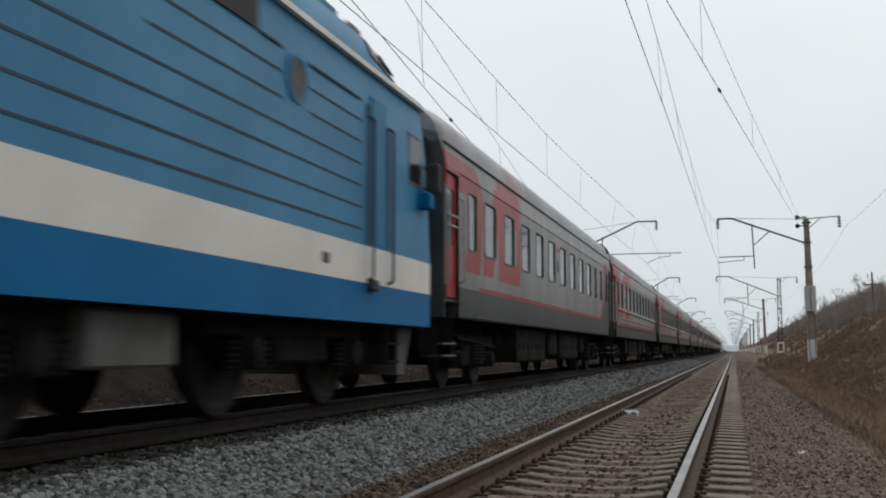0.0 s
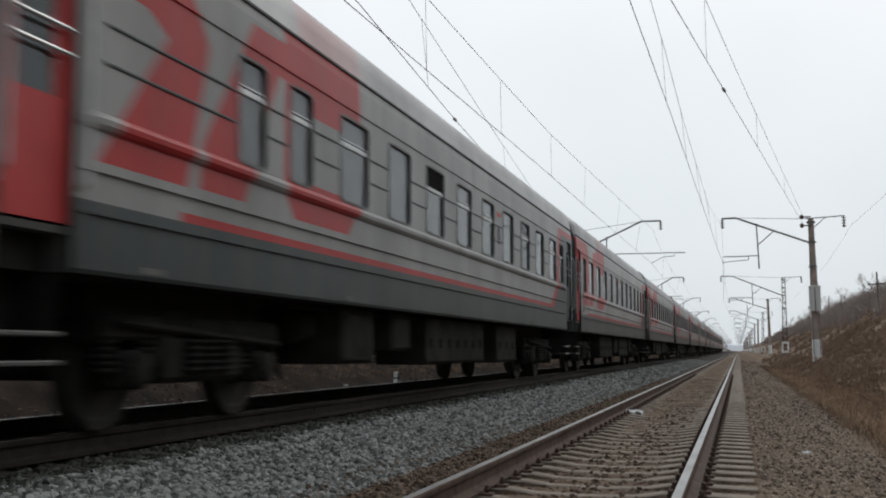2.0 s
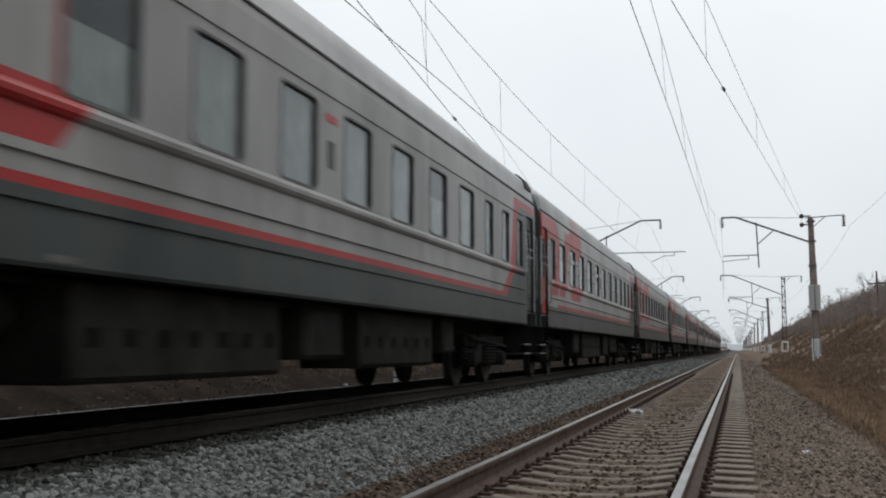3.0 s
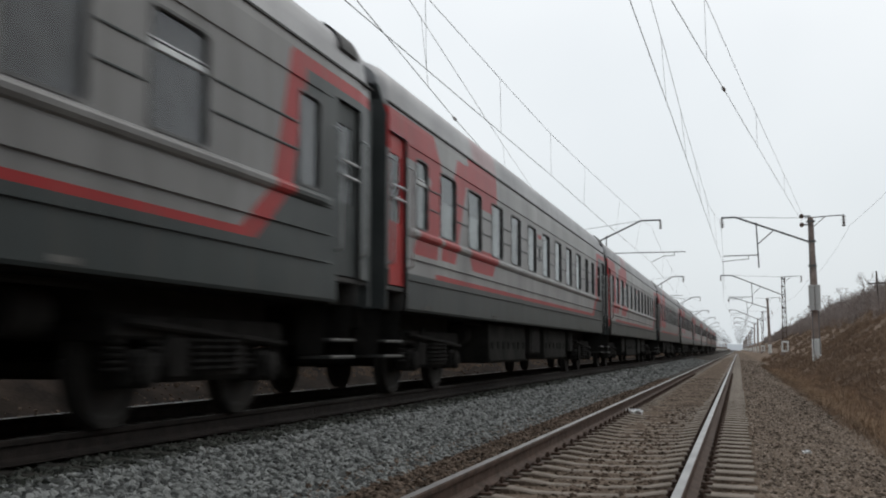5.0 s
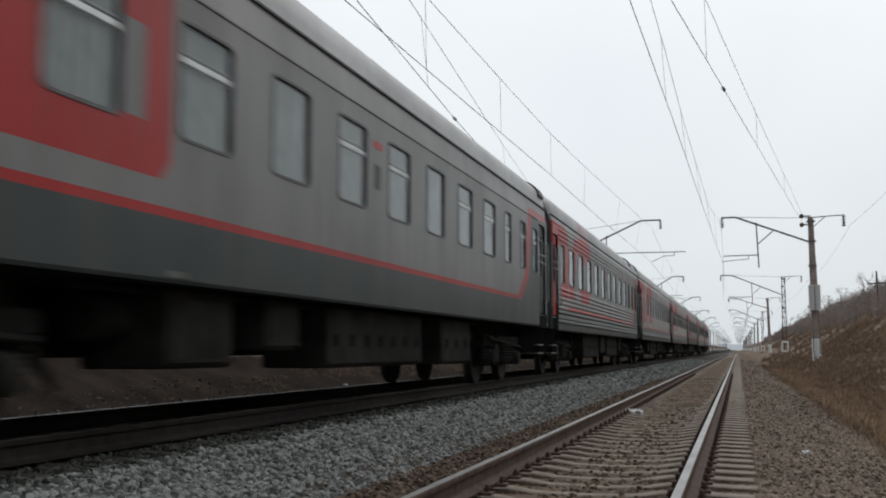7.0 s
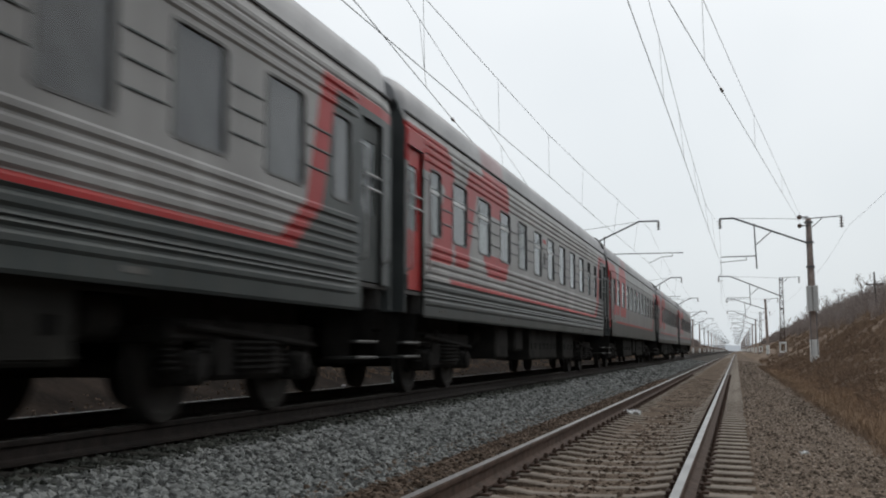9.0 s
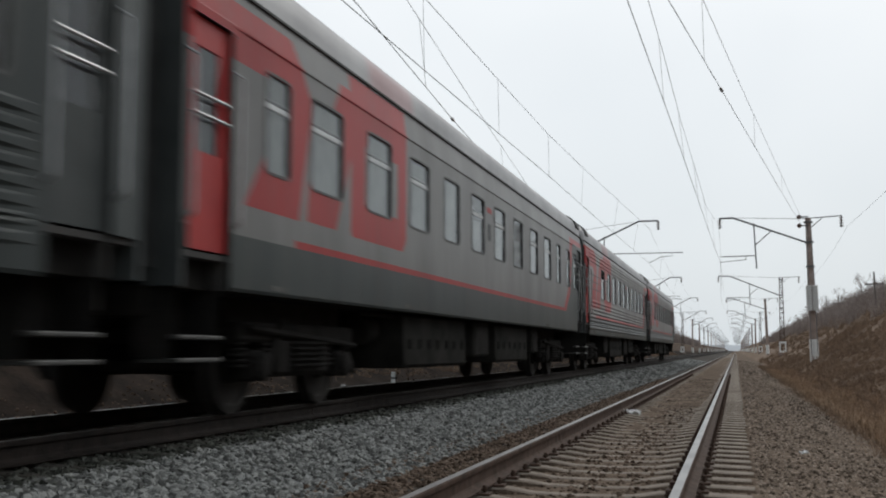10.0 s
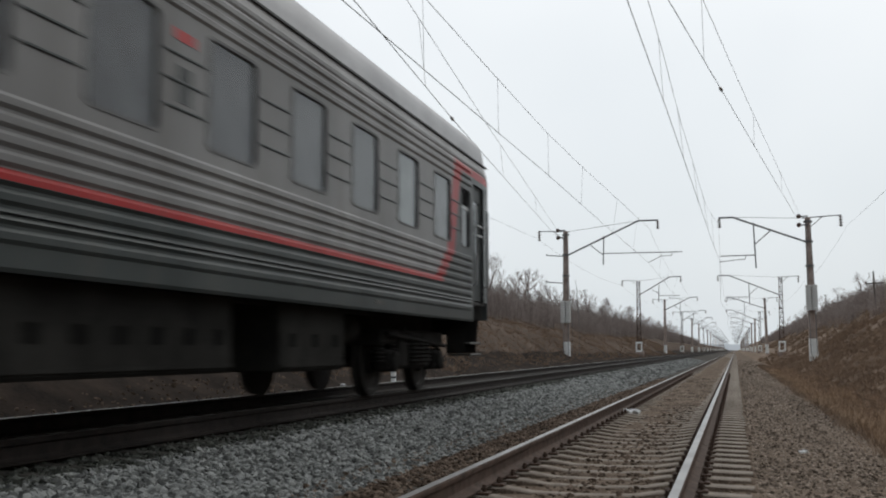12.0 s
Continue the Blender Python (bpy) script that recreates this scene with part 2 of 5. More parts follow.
def livery(name, shift, phase, tone):
    """Carriage paint by height and length: warm grey above, dark grey below, a red waist line, red end blocks (plain slanted shapes)."""
    m, t, p = nodes_of(name)
    L = t.links.new

    def math2(op, a, b=None, c=None):
        n = t.nodes.new("ShaderNodeMath")
        n.operation = op
        for i, v in enumerate((a, b, c)):
            if v is None:
                continue
            if isinstance(v, (int, float)):
                n.inputs[i].default_value = v
            else:
                L(v, n.inputs[i])
        return n.outputs[0]

    def between(v, lo, hi):
        return math2("MULTIPLY", math2("GREATER_THAN", v, lo), math2("LESS_THAN", v, hi))

    def either(*vs):
        out = vs[0]
        for v in vs[1:]:
            out = math2("MAXIMUM", out, v)
        return out

    tc = t.nodes.new("ShaderNodeTexCoord")
    sp = t.nodes.new("ShaderNodeSeparateXYZ")
    L(tc.outputs["Object"], sp.inputs["Vector"])
    y, z = sp.outputs["Y"], sp.outputs["Z"]
    def above(v, lo):
        return math2("MAXIMUM", math2("SUBTRACT", v, lo), 0.0)

    def without(v, w):
        return math2("MULTIPLY", v, math2("SUBTRACT", 1.0, w))

    # leading end: a rounded head with a slanting stroke that starts over the door
    edge1 = math2("MULTIPLY_ADD", math2("SUBTRACT", math2("MINIMUM", z, 3.0), 1.85), -0.28, math2("MULTIPLY_ADD", above(z, 3.05), 0.9, y))
    head = math2("MULTIPLY", between(z, 1.79, 3.62), math2("MULTIPLY", math2("GREATER_THAN", y, -3.0), math2("LESS_THAN", edge1, 2.7)))
    lean1 = math2("MULTIPLY_ADD", math2("SUBTRACT", math2("MINIMUM", z, 2.92), 1.95), -0.84, math2("MULTIPLY_ADD", above(z, 2.92), 2.2, y))
    head = without(head, math2("MULTIPLY", math2("LESS_THAN", z, 3.07), math2("LESS_THAN", lean1, 1.53)))
    # a slanted bar, widening upwards into a band under the eaves
    edge2 = math2("MULTIPLY_ADD", math2("SUBTRACT", z, 1.8), -0.12, math2("MULTIPLY_ADD", above(z, 2.2), -0.62, y))
    lean2 = math2("MULTIPLY_ADD", math2("SUBTRACT", z, 1.85), -0.55, y)
    bar = math2("MULTIPLY", between(z, 1.81, 3.5), math2("MULTIPLY", math2("GREATER_THAN", edge2, 2.9), math2("LESS_THAN", lean2, 3.78)))
    band = math2("MULTIPLY", between(y, 4.0, 7.0 + shift), between(math2("MULTIPLY_ADD", y, -0.075, z), 2.8, 3.17))
    # a rounded ring
    box = math2("MULTIPLY", between(z, 1.79, 3.7), between(y, 5.0 + shift, 7.2 + shift))
    hole = math2("MULTIPLY", between(z, 2.2, 2.92), between(y, 5.5 + shift, 6.8 + shift))
    corner = math2("LESS_THAN", math2("MULTIPLY_ADD", math2("SUBTRACT", 2.2, z), 1.0, math2("ABSOLUTE", math2("SUBTRACT", y, 6.05 + shift))), 1.4 if shift < -0.5 else 1.2)
    ring = math2("MULTIPLY", without(box, hole), corner)
    line = math2("MULTIPLY", between(z, 1.505, 1.58), between(y, 2.6, 20.9))
    # trailing end: a strip that bends up from the waist line and runs over the door
    bent = math2("MULTIPLY_ADD", math2("SUBTRACT", math2("MINIMUM", z, 2.05), 1.55), 1.5, math2("MULTIPLY", above(z, 2.05), 0.3))
    lean4 = math2("SUBTRACT", y, bent)
    tail = math2("MULTIPLY", between(z, 1.505, 3.5), between(lean4, 20.5, 20.95))
    tailtop = math2("MULTIPLY", between(z, 3.40, 3.54), between(y, 21.75, 24.3))
    red = either(head, bar, band, ring, line, tail, tailtop)
    low = math2("LESS_THAN", z, 1.505)
    behind = math2("MULTIPLY", math2("GREATER_THAN", lean4, 20.93), math2("LESS_THAN", z, 3.40))
    low = math2("MAXIMUM", low, behind)
    n1 = t.nodes.new("ShaderNodeTexNoise")
    n1.inputs["Scale"].default_value, n1.inputs["Detail"].default_value = 0.9, 7
    mp = t.nodes.new("ShaderNodeMapping")
    mp.inputs["Location"].default_value = (phase, phase * 2.3, 0)
    mp.inputs["Scale"].default_value = (1, 1, 0.45)
    L(tc.outputs["Object"], mp.inputs["Vector"])
    L(mp.outputs["Vector"], n1.inputs["Vector"])

    def shade(a, b):
        r = t.nodes.new("ShaderNodeValToRGB")
        r.color_ramp.elements[0].position, r.color_ramp.elements[1].position = 0.3, 0.7
        r.color_ramp.elements[0].color, r.color_ramp.elements[1].color = (*a, 1), (*b, 1)
        L(n1.outputs["Fac"], r.inputs["Fac"])
        return r.outputs["Color"]

    def mixc(f, a, b):
        n = t.nodes.new("ShaderNodeMix")
        n.data_type = "RGBA"
        L(f, n.inputs["Factor"])
        L(a, n.inputs["A"])
        L(b, n.inputs["B"])
        return n.outputs["Result"]

    grey = shade((0.150 * tone, 0.148 * tone, 0.145 * tone), (0.248 * tone, 0.245 * tone, 0.240 * tone))
    dark = shade((0.038, 0.046, 0.046), (0.072, 0.082, 0.081))
    redc = shade((0.30, 0.02, 0.022), (0.41, 0.036, 0.036))
    mp2 = t.nodes.new("ShaderNodeMapping")
    mp2.inputs["Location"].default_value = (phase * 1.7, phase, 0)
    mp2.inputs["Scale"].default_value = (1, 5.0, 0.5)
    L(tc.outputs["Object"], mp2.inputs["Vector"])
    n3 = t.nodes.new("ShaderNodeTexNoise")
    n3.inputs["Scale"].default_value, n3.inputs["Detail"].default_value = 1.0, 6
    L(mp2.outputs["Vector"], n3.inputs["Vector"])
    r3 = t.nodes.new("ShaderNodeValToRGB")
    r3.color_ramp.elements[0].position, r3.color_ramp.elements[1].position = 0.48, 0.75
    r3.color_ramp.elements[0].color, r3.color_ramp.elements[1].color = (0, 0, 0, 1), (0.28, 0.28, 0.28, 1)
    L(n3.outputs["Fac"], r3.inputs["Fac"])
    grime = t.nodes.new("ShaderNodeRGB")
    grime.outputs[0].default_value = (0.105, 0.092, 0.076, 1)
    L(mixc(r3.outputs["Color"], mixc(red, mixc(low, grey, dark), redc), grime.outputs[0]), p.inputs["Base Color"])
    p.inputs["Roughness"].default_value = 0.36
    p.inputs["Specular IOR Level"].default_value = 0.14
    n2 = t.nodes.new("ShaderNodeTexNoise")
    n2.inputs["Scale"].default_value = 3.0
    L(tc.outputs["Object"], n2.inputs["Vector"])
    bn = t.nodes.new("ShaderNodeBump")
    bn.inputs["Strength"].default_value, bn.inputs["Distance"].default_value = 0.12, 0.02
    L(n2.outputs["Fac"], bn.inputs["Height"])
    L(bn.outputs["Normal"], p.inputs["Normal"])
    return m


# ---- mesh helpers ----
class Shape:
    """Collects vertices and faces of one mesh."""

    def __init__(self):
        self.v, self.f, self.m = [], [], []

    def add(self, verts, faces, slot=0):
        o = len(self.v)
        self.v.extend(tuple(q) for q in verts)
        self.f.extend(tuple(i + o for i in q) for q in faces)
        self.m.extend([slot] * len(faces))
        return self

    def box(self, x0, x1, y0, y1, z0, z1, cut=0.0, slot=0):
        """A box; cut > 0 chamfers the four edges along y."""
        if not cut:
            v = [(x, y, z) for y in (y0, y1) for x, z in ((x0, z0), (x1, z0), (x1, z1), (x0, z1))]
            n = 4
        else:
            ring = [(x0 + cut, z0), (x1 - cut, z0), (x1, z0 + cut), (x1, z1 - cut), (x1 - cut, z1), (x0 + cut, z1), (x0, z1 - cut), (x0, z0 + cut)]
            c2 = min(cut, (y1 - y0) / 3)
            mx, mz = (x0 + x1) / 2, (z0 + z1) / 2
            sx, sz = 1 - cut / max(x1 - x0, 1e-6), 1 - cut / max(z1 - z0, 1e-6)
            v = []
            for y, k in ((y0, 1), (y0 + c2, 0), (y1 - c2, 0), (y1, 1)):
                v += [((mx + (x - mx) * sx) if k else x, y, (mz + (z - mz) * sz) if k else z) for x, z in ring]
            n = 8
        rows = len(v) // n
        f = [tuple(range(n))] + [tuple((rows - 1) * n + i for i in reversed(range(n)))]
        for r in range(rows - 1):
            for i in range(n):
                j = (i + 1) % n
                f.append((r * n + i, (r + 1) * n + i, (r + 1) * n + j, r * n + j))
        return self.add(v, f, slot)

    def tube(self, a, b, ra, rb=None, n=8, slot=0, caps=True):
        rb = ra if rb is None else rb
        a, b = Vector(a), Vector(b)
        d = (b - a).normalized()
        u = d.orthogonal().normalized()
        w = d.cross(u)
        v = []
        for p, r in ((a, ra), (b, rb)):
            for i in range(n):
                c, s = math.cos(2 * math.pi * i / n), math.sin(2 * math.pi * i / n)
                v.append(p + u * (c * r) + w * (s * r))
        f = [(i, (i + 1) % n, n + (i + 1) % n, n + i) for i in range(n)]
        if caps:
            f += [tuple(reversed(range(n))), tuple(range(n, 2 * n))]
        return self.add(v, f, slot)

    def path(self, pts, r, n=8, slot=0):
        for a, b in zip(pts, pts[1:]):
            self.tube(a, b, r, r, n, slot)
        return self

    def lathe(self, a, axis, prof, n=16, slot=0):
        """Rings at distance d along axis from a, radius r, for (d, r) in prof."""
        a, d = Vector(a), Vector(axis).normalized()
        u = d.orthogonal().normalized()
        w = d.cross(u)
        v, f = [], []
        for k, r in prof:
            for i in range(n):
                c, s = math.cos(2 * math.pi * i / n), math.sin(2 * math.pi * i / n)
                v.append(a + d * k + u * (c * r) + w * (s * r))
        for j in range(len(prof) - 1):
            for i in range(n):
                f.append((j * n + i, j * n + (i + 1) % n, (j + 1) * n + (i + 1) % n, (j + 1) * n + i))
        f += [tuple(reversed(range(n))), tuple(range((len(prof) - 1) * n, len(prof) * n))]
        return self.add(v, f, slot)

    def extrude(self, prof, y0, y1, slot=0, closed=True):
        """A closed (x, z) outline drawn from y0 to y1."""
        n = len(prof)
        v = [(x, y0, z) for x, z in prof] + [(x, y1, z) for x, z in prof]
        f = [(i, (i + 1) % n, n + (i + 1) % n, n + i) for i in range(n if closed else n - 1)]
        if closed:
            f += [tuple(reversed(range(n))), tuple(range(n, 2 * n))]
        return self.add(v, f, slot)

    def mesh(self, name, *mats, smooth=False):
        me = bpy.data.meshes.new(name)
        me.from_pydata(self.v, [], self.f)
        for m in mats:
            me.materials.append(m)
        if len(mats) > 1:
            me.polygons.foreach_set("material_index", self.m)
        bm = bmesh.new()
        bm.from_mesh(me)
        bmesh.ops.recalc_face_normals(bm, faces=bm.faces)
        bm.to_mesh(me)
        bm.free()
        if smooth:
            me.polygons.foreach_set("use_smooth", [True] * len(me.polygons))
            me.set_sharp_from_angle(angle=radians(40))
        me.update()
        return me


def part(name, data, parent=None, at=None, label=""):
    ob = new(name, data)
    ob.parent = parent
    if at is not None:
        ob.matrix_basis = at
    if label:
        ob["label"] = label
    return ob


def thing(name, label, category, group="", kind="", at=None):
    ob = tagged(new(name), label, category, group, kind)
    if at is not None:
        ob.matrix_basis = at
    return ob


def quick(name, verts, faces, mat):
    me = bpy.data.meshes.new(name)
    me.from_pydata([tuple(q) for q in verts], [], [tuple(q) for q in faces])
    me.materials.append(mat)
    me.update()
    return me


# ---- the ground: one sheet with two track beds in a shallow cutting ----
NEAR_X, FAR_X, FAR_Z = -1.1875, -5.8155, 0.26
PROFILE = [(-900, 15), (-120, 12), (-60, 9.5), (-36, 7.0), (-24, 5.0), (-17, 3.2), (-13, 1.7), (-10.8, 0.45), (-9.6, -0.02), (-8.6, -0.1), (-8.0, -0.05), (-7.6, 0.0),
           (-7.1, 0.02), (-4.7, 0.03), (-4.35, 0.03), (-4.1, 0.0), (-3.0, -0.2), (-2.6, -0.185), (-2.14, -0.185), (-2.06, -0.25), (0.1, -0.245), (0.3, -0.27), (0.7, -0.29), (1.4, -0.36), (2.4, -0.42), (3.4, -0.25),
           (4.6, 0.25), (6.5, 1.2), (10, 3.6), (14, 5.8), (18, 7.2), (30, 8.8), (60, 10), (140, 12), (900, 15)]
PX, PZ = np.array([p[0] for p in PROFILE], float), np.array([p[1] for p in PROFILE], float)


def ground_z(x, y):
    z = float(np.interp(x, PX, PZ))
    rough = 0.0
    if x > 1.2:
        rough = min(1.0, (x - 1.2) / 4)
    elif x < -8.2:
        rough = min(1.0, (-8.2 - x) / 4)
    if rough:
        z += rough * (0.35 * noise.noise((x * 0.23, y * 0.16, 1.0)) + 0.16 * noise.noise((x * 0.9, y * 0.8, 4.0)))
        z += max(0, rough - 0.6) * 1.6 * noise.noise((x * 0.03, y * 0.021, 9.0))
    return z


def ground():
    xs = sorted(set(list(np.round(np.arange(-14, 14.01, 0.35), 3)) + [p[0] for p in PROFILE] + [-16, -18, -20, -22, -27, -31, -45, -80, -200, -400, 16, 20, 22, 25, 40, 90, 220, 450]))
    ys = [-900, -600] + list(np.arange(-460, -40, 20.0)) + [-36] + list(np.arange(-30, 60, 0.7)) + list(np.arange(60, 160, 2.0)) + list(np.arange(160, 400, 8.0)) + list(np.arange(400, 1000, 40.0)) + [1000, 1300, 1700, 2300, 3200, 4500]
    v = [(x, y, ground_z(x, y)) for y in ys for x in xs]
    n = len(xs)
    f = [(j * n + i, j * n + i + 1, (j + 1) * n + i + 1, (j + 1) * n + i) for j in range(len(ys) - 1) for i in range(n - 1)]
    me = quick("ground", v, f, SOIL)
    me.materials.append(BED)
    me.materials.append(SHADED_DIRT)
    me.materials.append(PATH)
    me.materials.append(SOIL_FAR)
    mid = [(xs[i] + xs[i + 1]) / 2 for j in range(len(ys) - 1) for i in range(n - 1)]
    # strip from -11.2 to -4.6 gets the soil with the train's shade painted in
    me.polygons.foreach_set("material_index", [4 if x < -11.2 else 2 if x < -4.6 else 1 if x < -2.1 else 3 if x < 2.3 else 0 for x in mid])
    me.polygons.foreach_set("use_smooth", [True] * len(me.polygons))
    tagged(new("ground", me), "brown earth cutting with two raised railway ballast beds", "ground", kind="structure")


ground()


# ---- tracks ----
def rail_profile():
    half = [(0.075, -0.18), (0.075, -0.168), (0.02, -0.15), (0.009, -0.135), (0.009, -0.055), (0.034, -0.042), (0.0365, -0.012), (0.03, -0.002)]
    return half + [(-x, z) for x, z in reversed(half)]


def make_rail(x, z, label, web=RUST, head=RAILTOP):
    s = Shape()
    prof = rail_profile()
    for a, b in ((-440, 12.6), (12.612, 37.6), (37.612, 900)):
        s.extrude([(x + q, z + w) for q, w in prof], a, b)
    me = s.mesh("rail", web, head, smooth=False)
    for p in me.polygons:
        p.material_index = 1 if p.center.z > z - 0.013 and abs(p.normal.z) > 0.9 else 0
    return tagged(new("rail", me), label, "rail", "rails", "structure")


for dx in (-0.7975, 0.7975):
    make_rail(NEAR_X + dx, 0.0, "steel rail with polished head and rusty web")
    # far-track webs and the near-side head carry the train's shade in their colour
    make_rail(FAR_X + dx, FAR_Z, "steel rail with worn head, its web coloured dark for the train's shade", SHADED_STEEL, SHADED_TOP if dx > 0 else RAILTOP)


def sleeper_mesh(mat):
    """Concrete sleeper, lower and narrower in the middle, its ends sloping."""
    s = Shape()
    st = [(-1.35, -0.06, 0.095), (-1.3, -0.012, 0.1), (-0.95, 0.0, 0.105), (-0.6, 0.0, 0.105), (-0.4, -0.032, 0.09), (0, -0.042, 0.088),
          (0.4, -0.032, 0.09), (0.6, 0.0, 0.105), (0.95, 0.0, 0.105), (1.3, -0.012, 0.1), (1.35, -0.06, 0.095)]
    v = []
    for x, z, w in st:
        v += [(x, -w - 0.02, -0.2), (x, -w + 0.015, z - 0.012), (x, -w + 0.03, z), (x, w - 0.03, z), (x, w - 0.015, z - 0.012), (x, w + 0.02, -0.2)]
    f = [tuple(range(6)), tuple(reversed(range(60, 66)))]
    for k in range(10):
        for i in range(5):
            f.append((k * 6 + i, k * 6 + i + 1, (k + 1) * 6 + i + 1, (k + 1) * 6 + i))
    me = s.add(v, f).mesh("sleeper", mat, PATH if mat is CONCRETE else SHADED_DIRT)
    for q in me.polygons:
        q.material_index = 0 if q.normal.z > 0.75 else 1
    return me


def clip_mesh(mat):
    s = Shape()
    s.box(-0.05, 0.05, -0.06, 0.06, 0, 0.022, 0.006)
    s.tube((0, 0, 0.02), (0, 0, 0.075), 0.016, 0.016, 6)
    s.lathe((0, 0, 0.035), (0, 0, 1), [(0, 0.028), (0.018, 0.028)], 6)
    return s.mesh("rail_clip", mat)


SLEEPERS, CLIP = (sleeper_mesh(CONCRETE), sleeper_mesh(SHADED_CONC)), (clip_mesh(RUST), clip_mesh(SHADED_STEEL))
PITCH_Y, FIRST_Y = 0.552, 8.80
# far-track sleepers use the darker copy, shade included in the colour
for name, cx, cz, label in (("near_track_sleepers", NEAR_X, 0.0, "weathered concrete sleepers half sunk in dirty ballast"),
                            ("far_track_sleepers", FAR_X, FAR_Z, "weathered concrete sleepers of the raised track, coloured dark for the train's shade")):
    bed = thing(name, label, "sleepers", kind="structure")
    rest = Shape()
    SLEEPER = SLEEPERS[0 if cz == 0 else 1]
    sv = [tuple(v.co) for v in SLEEPER.vertices]
    sf = [tuple(p.vertices) for p in SLEEPER.polygons]
    for i in range(-810, 620):
        y = FIRST_Y + i * PITCH_Y
        rr = random.Random(i * 7 + int(cx))
        if -18 <= i < 110:
            part("sleeper", SLEEPER, bed, pose(cx + rr.uniform(-0.02, 0.02), y + rr.uniform(-0.012, 0.012), cz - 0.2, rr.uniform(-1, 1), 0, rr.uniform(-0.5, 0.5)))
            if -2 < i < 75:
                for dx in (-0.7975, 0.7975):
                    for e in (-0.115, 0.115):
                        if cz or dx + e < -0.8:        # buried in ballast
                            continue
                        part("rail_clip", CLIP[0 if cz == 0 else 1], bed, pose(cx + dx + e, y, cz - 0.198))
        else:
            rest.add([(q[0] + cx, q[1] + y, q[2] + cz - 0.2) for q in sv], sf)
    me = quick("far_sleepers", rest.v, rest.f, SLEEPER.materials[0])
    tagged(part("far_sleepers", me, bed), kind="stuff")


def dirt_fill():
    """Brown dirt and crushed stone that has filled the track between the rails, deeper further along."""
    v, f = [], []
    xs = [-1.86 + 0.06 * i for i in range(23)]
    ys = [6 + 0.11 * i for i in range(360)] + [46 + 2.0 * i for i in range(60)]
    for y in ys:
        for x in xs:
            edge = min(x + 1.86, -0.54 - x)
            z = -0.262 + 0.034 * noise.noise((x * 1.7, y * 0.8, 2.0)) + 0.02 * noise.noise((x * 6, y * 5, 7.0)) + 0.045 * min(1.0, max(0.0, (y - 14) / 14)) - 0.12 * max(0, 0.12 - edge)
            v.append((x, y, z))
    n = len(xs)
    f = [(j * n + i, j * n + i + 1, (j + 1) * n + i + 1, (j + 1) * n + i) for j in range(len(ys) - 1) for i in range(n - 1)]
    tagged(new("track_dirt", quick("track_dirt", v, f, PATH)), "brown dirt filling the track between the rails", "dirt", kind="structure")


dirt_fill()


# ---- ballast stones ----
def stone_forms(k, rng):
    forms = []
    for _ in range(k):
        bm = bmesh.new()
        bmesh.ops.create_icosphere(bm, subdivisions=1, radius=1.0)
        v = np.array([q.co[:] for q in bm.verts])
        v *= rng.uniform(0.5, 1.35, (len(v), 1))
        v *= rng.uniform(0.55, 1.25, (1, 3)) * np.array([[1.1, 1.1, 0.8]])
        f = np.array([[q.index for q in p.verts] for p in bm.faces])
        bm.free()
        forms.append((v, f))
    return forms


def stones(name, count, xr, yr, size, mat, label, seed, sink=0.35, near=1.0, base=None):
    rng = np.random.default_rng(seed)
    forms = stone_forms(10, rng)
    vs, fs, o = [], [], 0
    for _ in range(count):
        x = rng.uniform(*xr)
        y = yr[0] + (yr[1] - yr[0]) * rng.uniform(0, 1) ** near
        v, f = forms[rng.integers(10)]
        r = size * rng.uniform(0.55, 1.35)
        a = rng.uniform(0, 6.28)
        b = rng.uniform(-0.6, 0.6)
        ca, sa, cb, sb = math.cos(a), math.sin(a), math.cos(b), math.sin(b)
        m = np.array([[ca, -sa, 0], [sa, ca, 0], [0, 0, 1]]) @ np.array([[1, 0, 0], [0, cb, -sb], [0, sb, cb]])
        z = (float(np.interp(x, PX, PZ)) if base is None else base + 0.04 * min(1.0, max(0.0, (y - 14) / 14))) + r * rng.uniform(-sink, 0.35)
        vs.append((v * r) @ m.T + (x, y, z))
        fs.append(f + o)
        o += len(v)
    me = bpy.data.meshes.new(name)
    v, f = np.concatenate(vs), np.concatenate(fs)
    me.from_pydata(v.tolist(), [], f.tolist())
    me.materials.append(mat)
    tagged(new(name, me), label, "ballast", kind="stuff")


stones("grey_ballast", 50000, (-4.45, -2.86), (3, 34), 0.030, STONE, "loose grey crushed granite ballast between the tracks", 1, near=1.5)
stones("grey_ballast", 7000, (-4.5, -2.75), (-40, 4), 0.05, STONE, "loose grey crushed granite ballast behind the camera", 10)
stones("brown_ballast", 5000, (-3.1, 0.6), (-40, 7), 0.035, STONE_BROWN, "dirty brown ballast behind the camera", 14)
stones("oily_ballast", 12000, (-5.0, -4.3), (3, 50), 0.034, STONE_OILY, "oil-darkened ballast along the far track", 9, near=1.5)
stones("grey_ballast", 9000, (-4.6, -2.8), (30, 110), 0.05, STONE, "loose grey crushed granite ballast further along", 2, near=1.3)
stones("brown_ballast", 17000, (-3.22, -2.1), (5, 42), 0.027, STONE_BROWN, "rust-brown dirty ballast beside the rail", 3, near=1.5)
stones("brown_ballast", 9000, (-2.3, 0.1), (7, 45), 0.022, STONE_BROWN, "dirty brown ballast between the rails", 4, near=1.5)
stones("path_gravel", 7000, (0.15, 2.4), (45, 130), 0.035, STONE_PATH, "brown gravel path further along", 15, near=1.3)
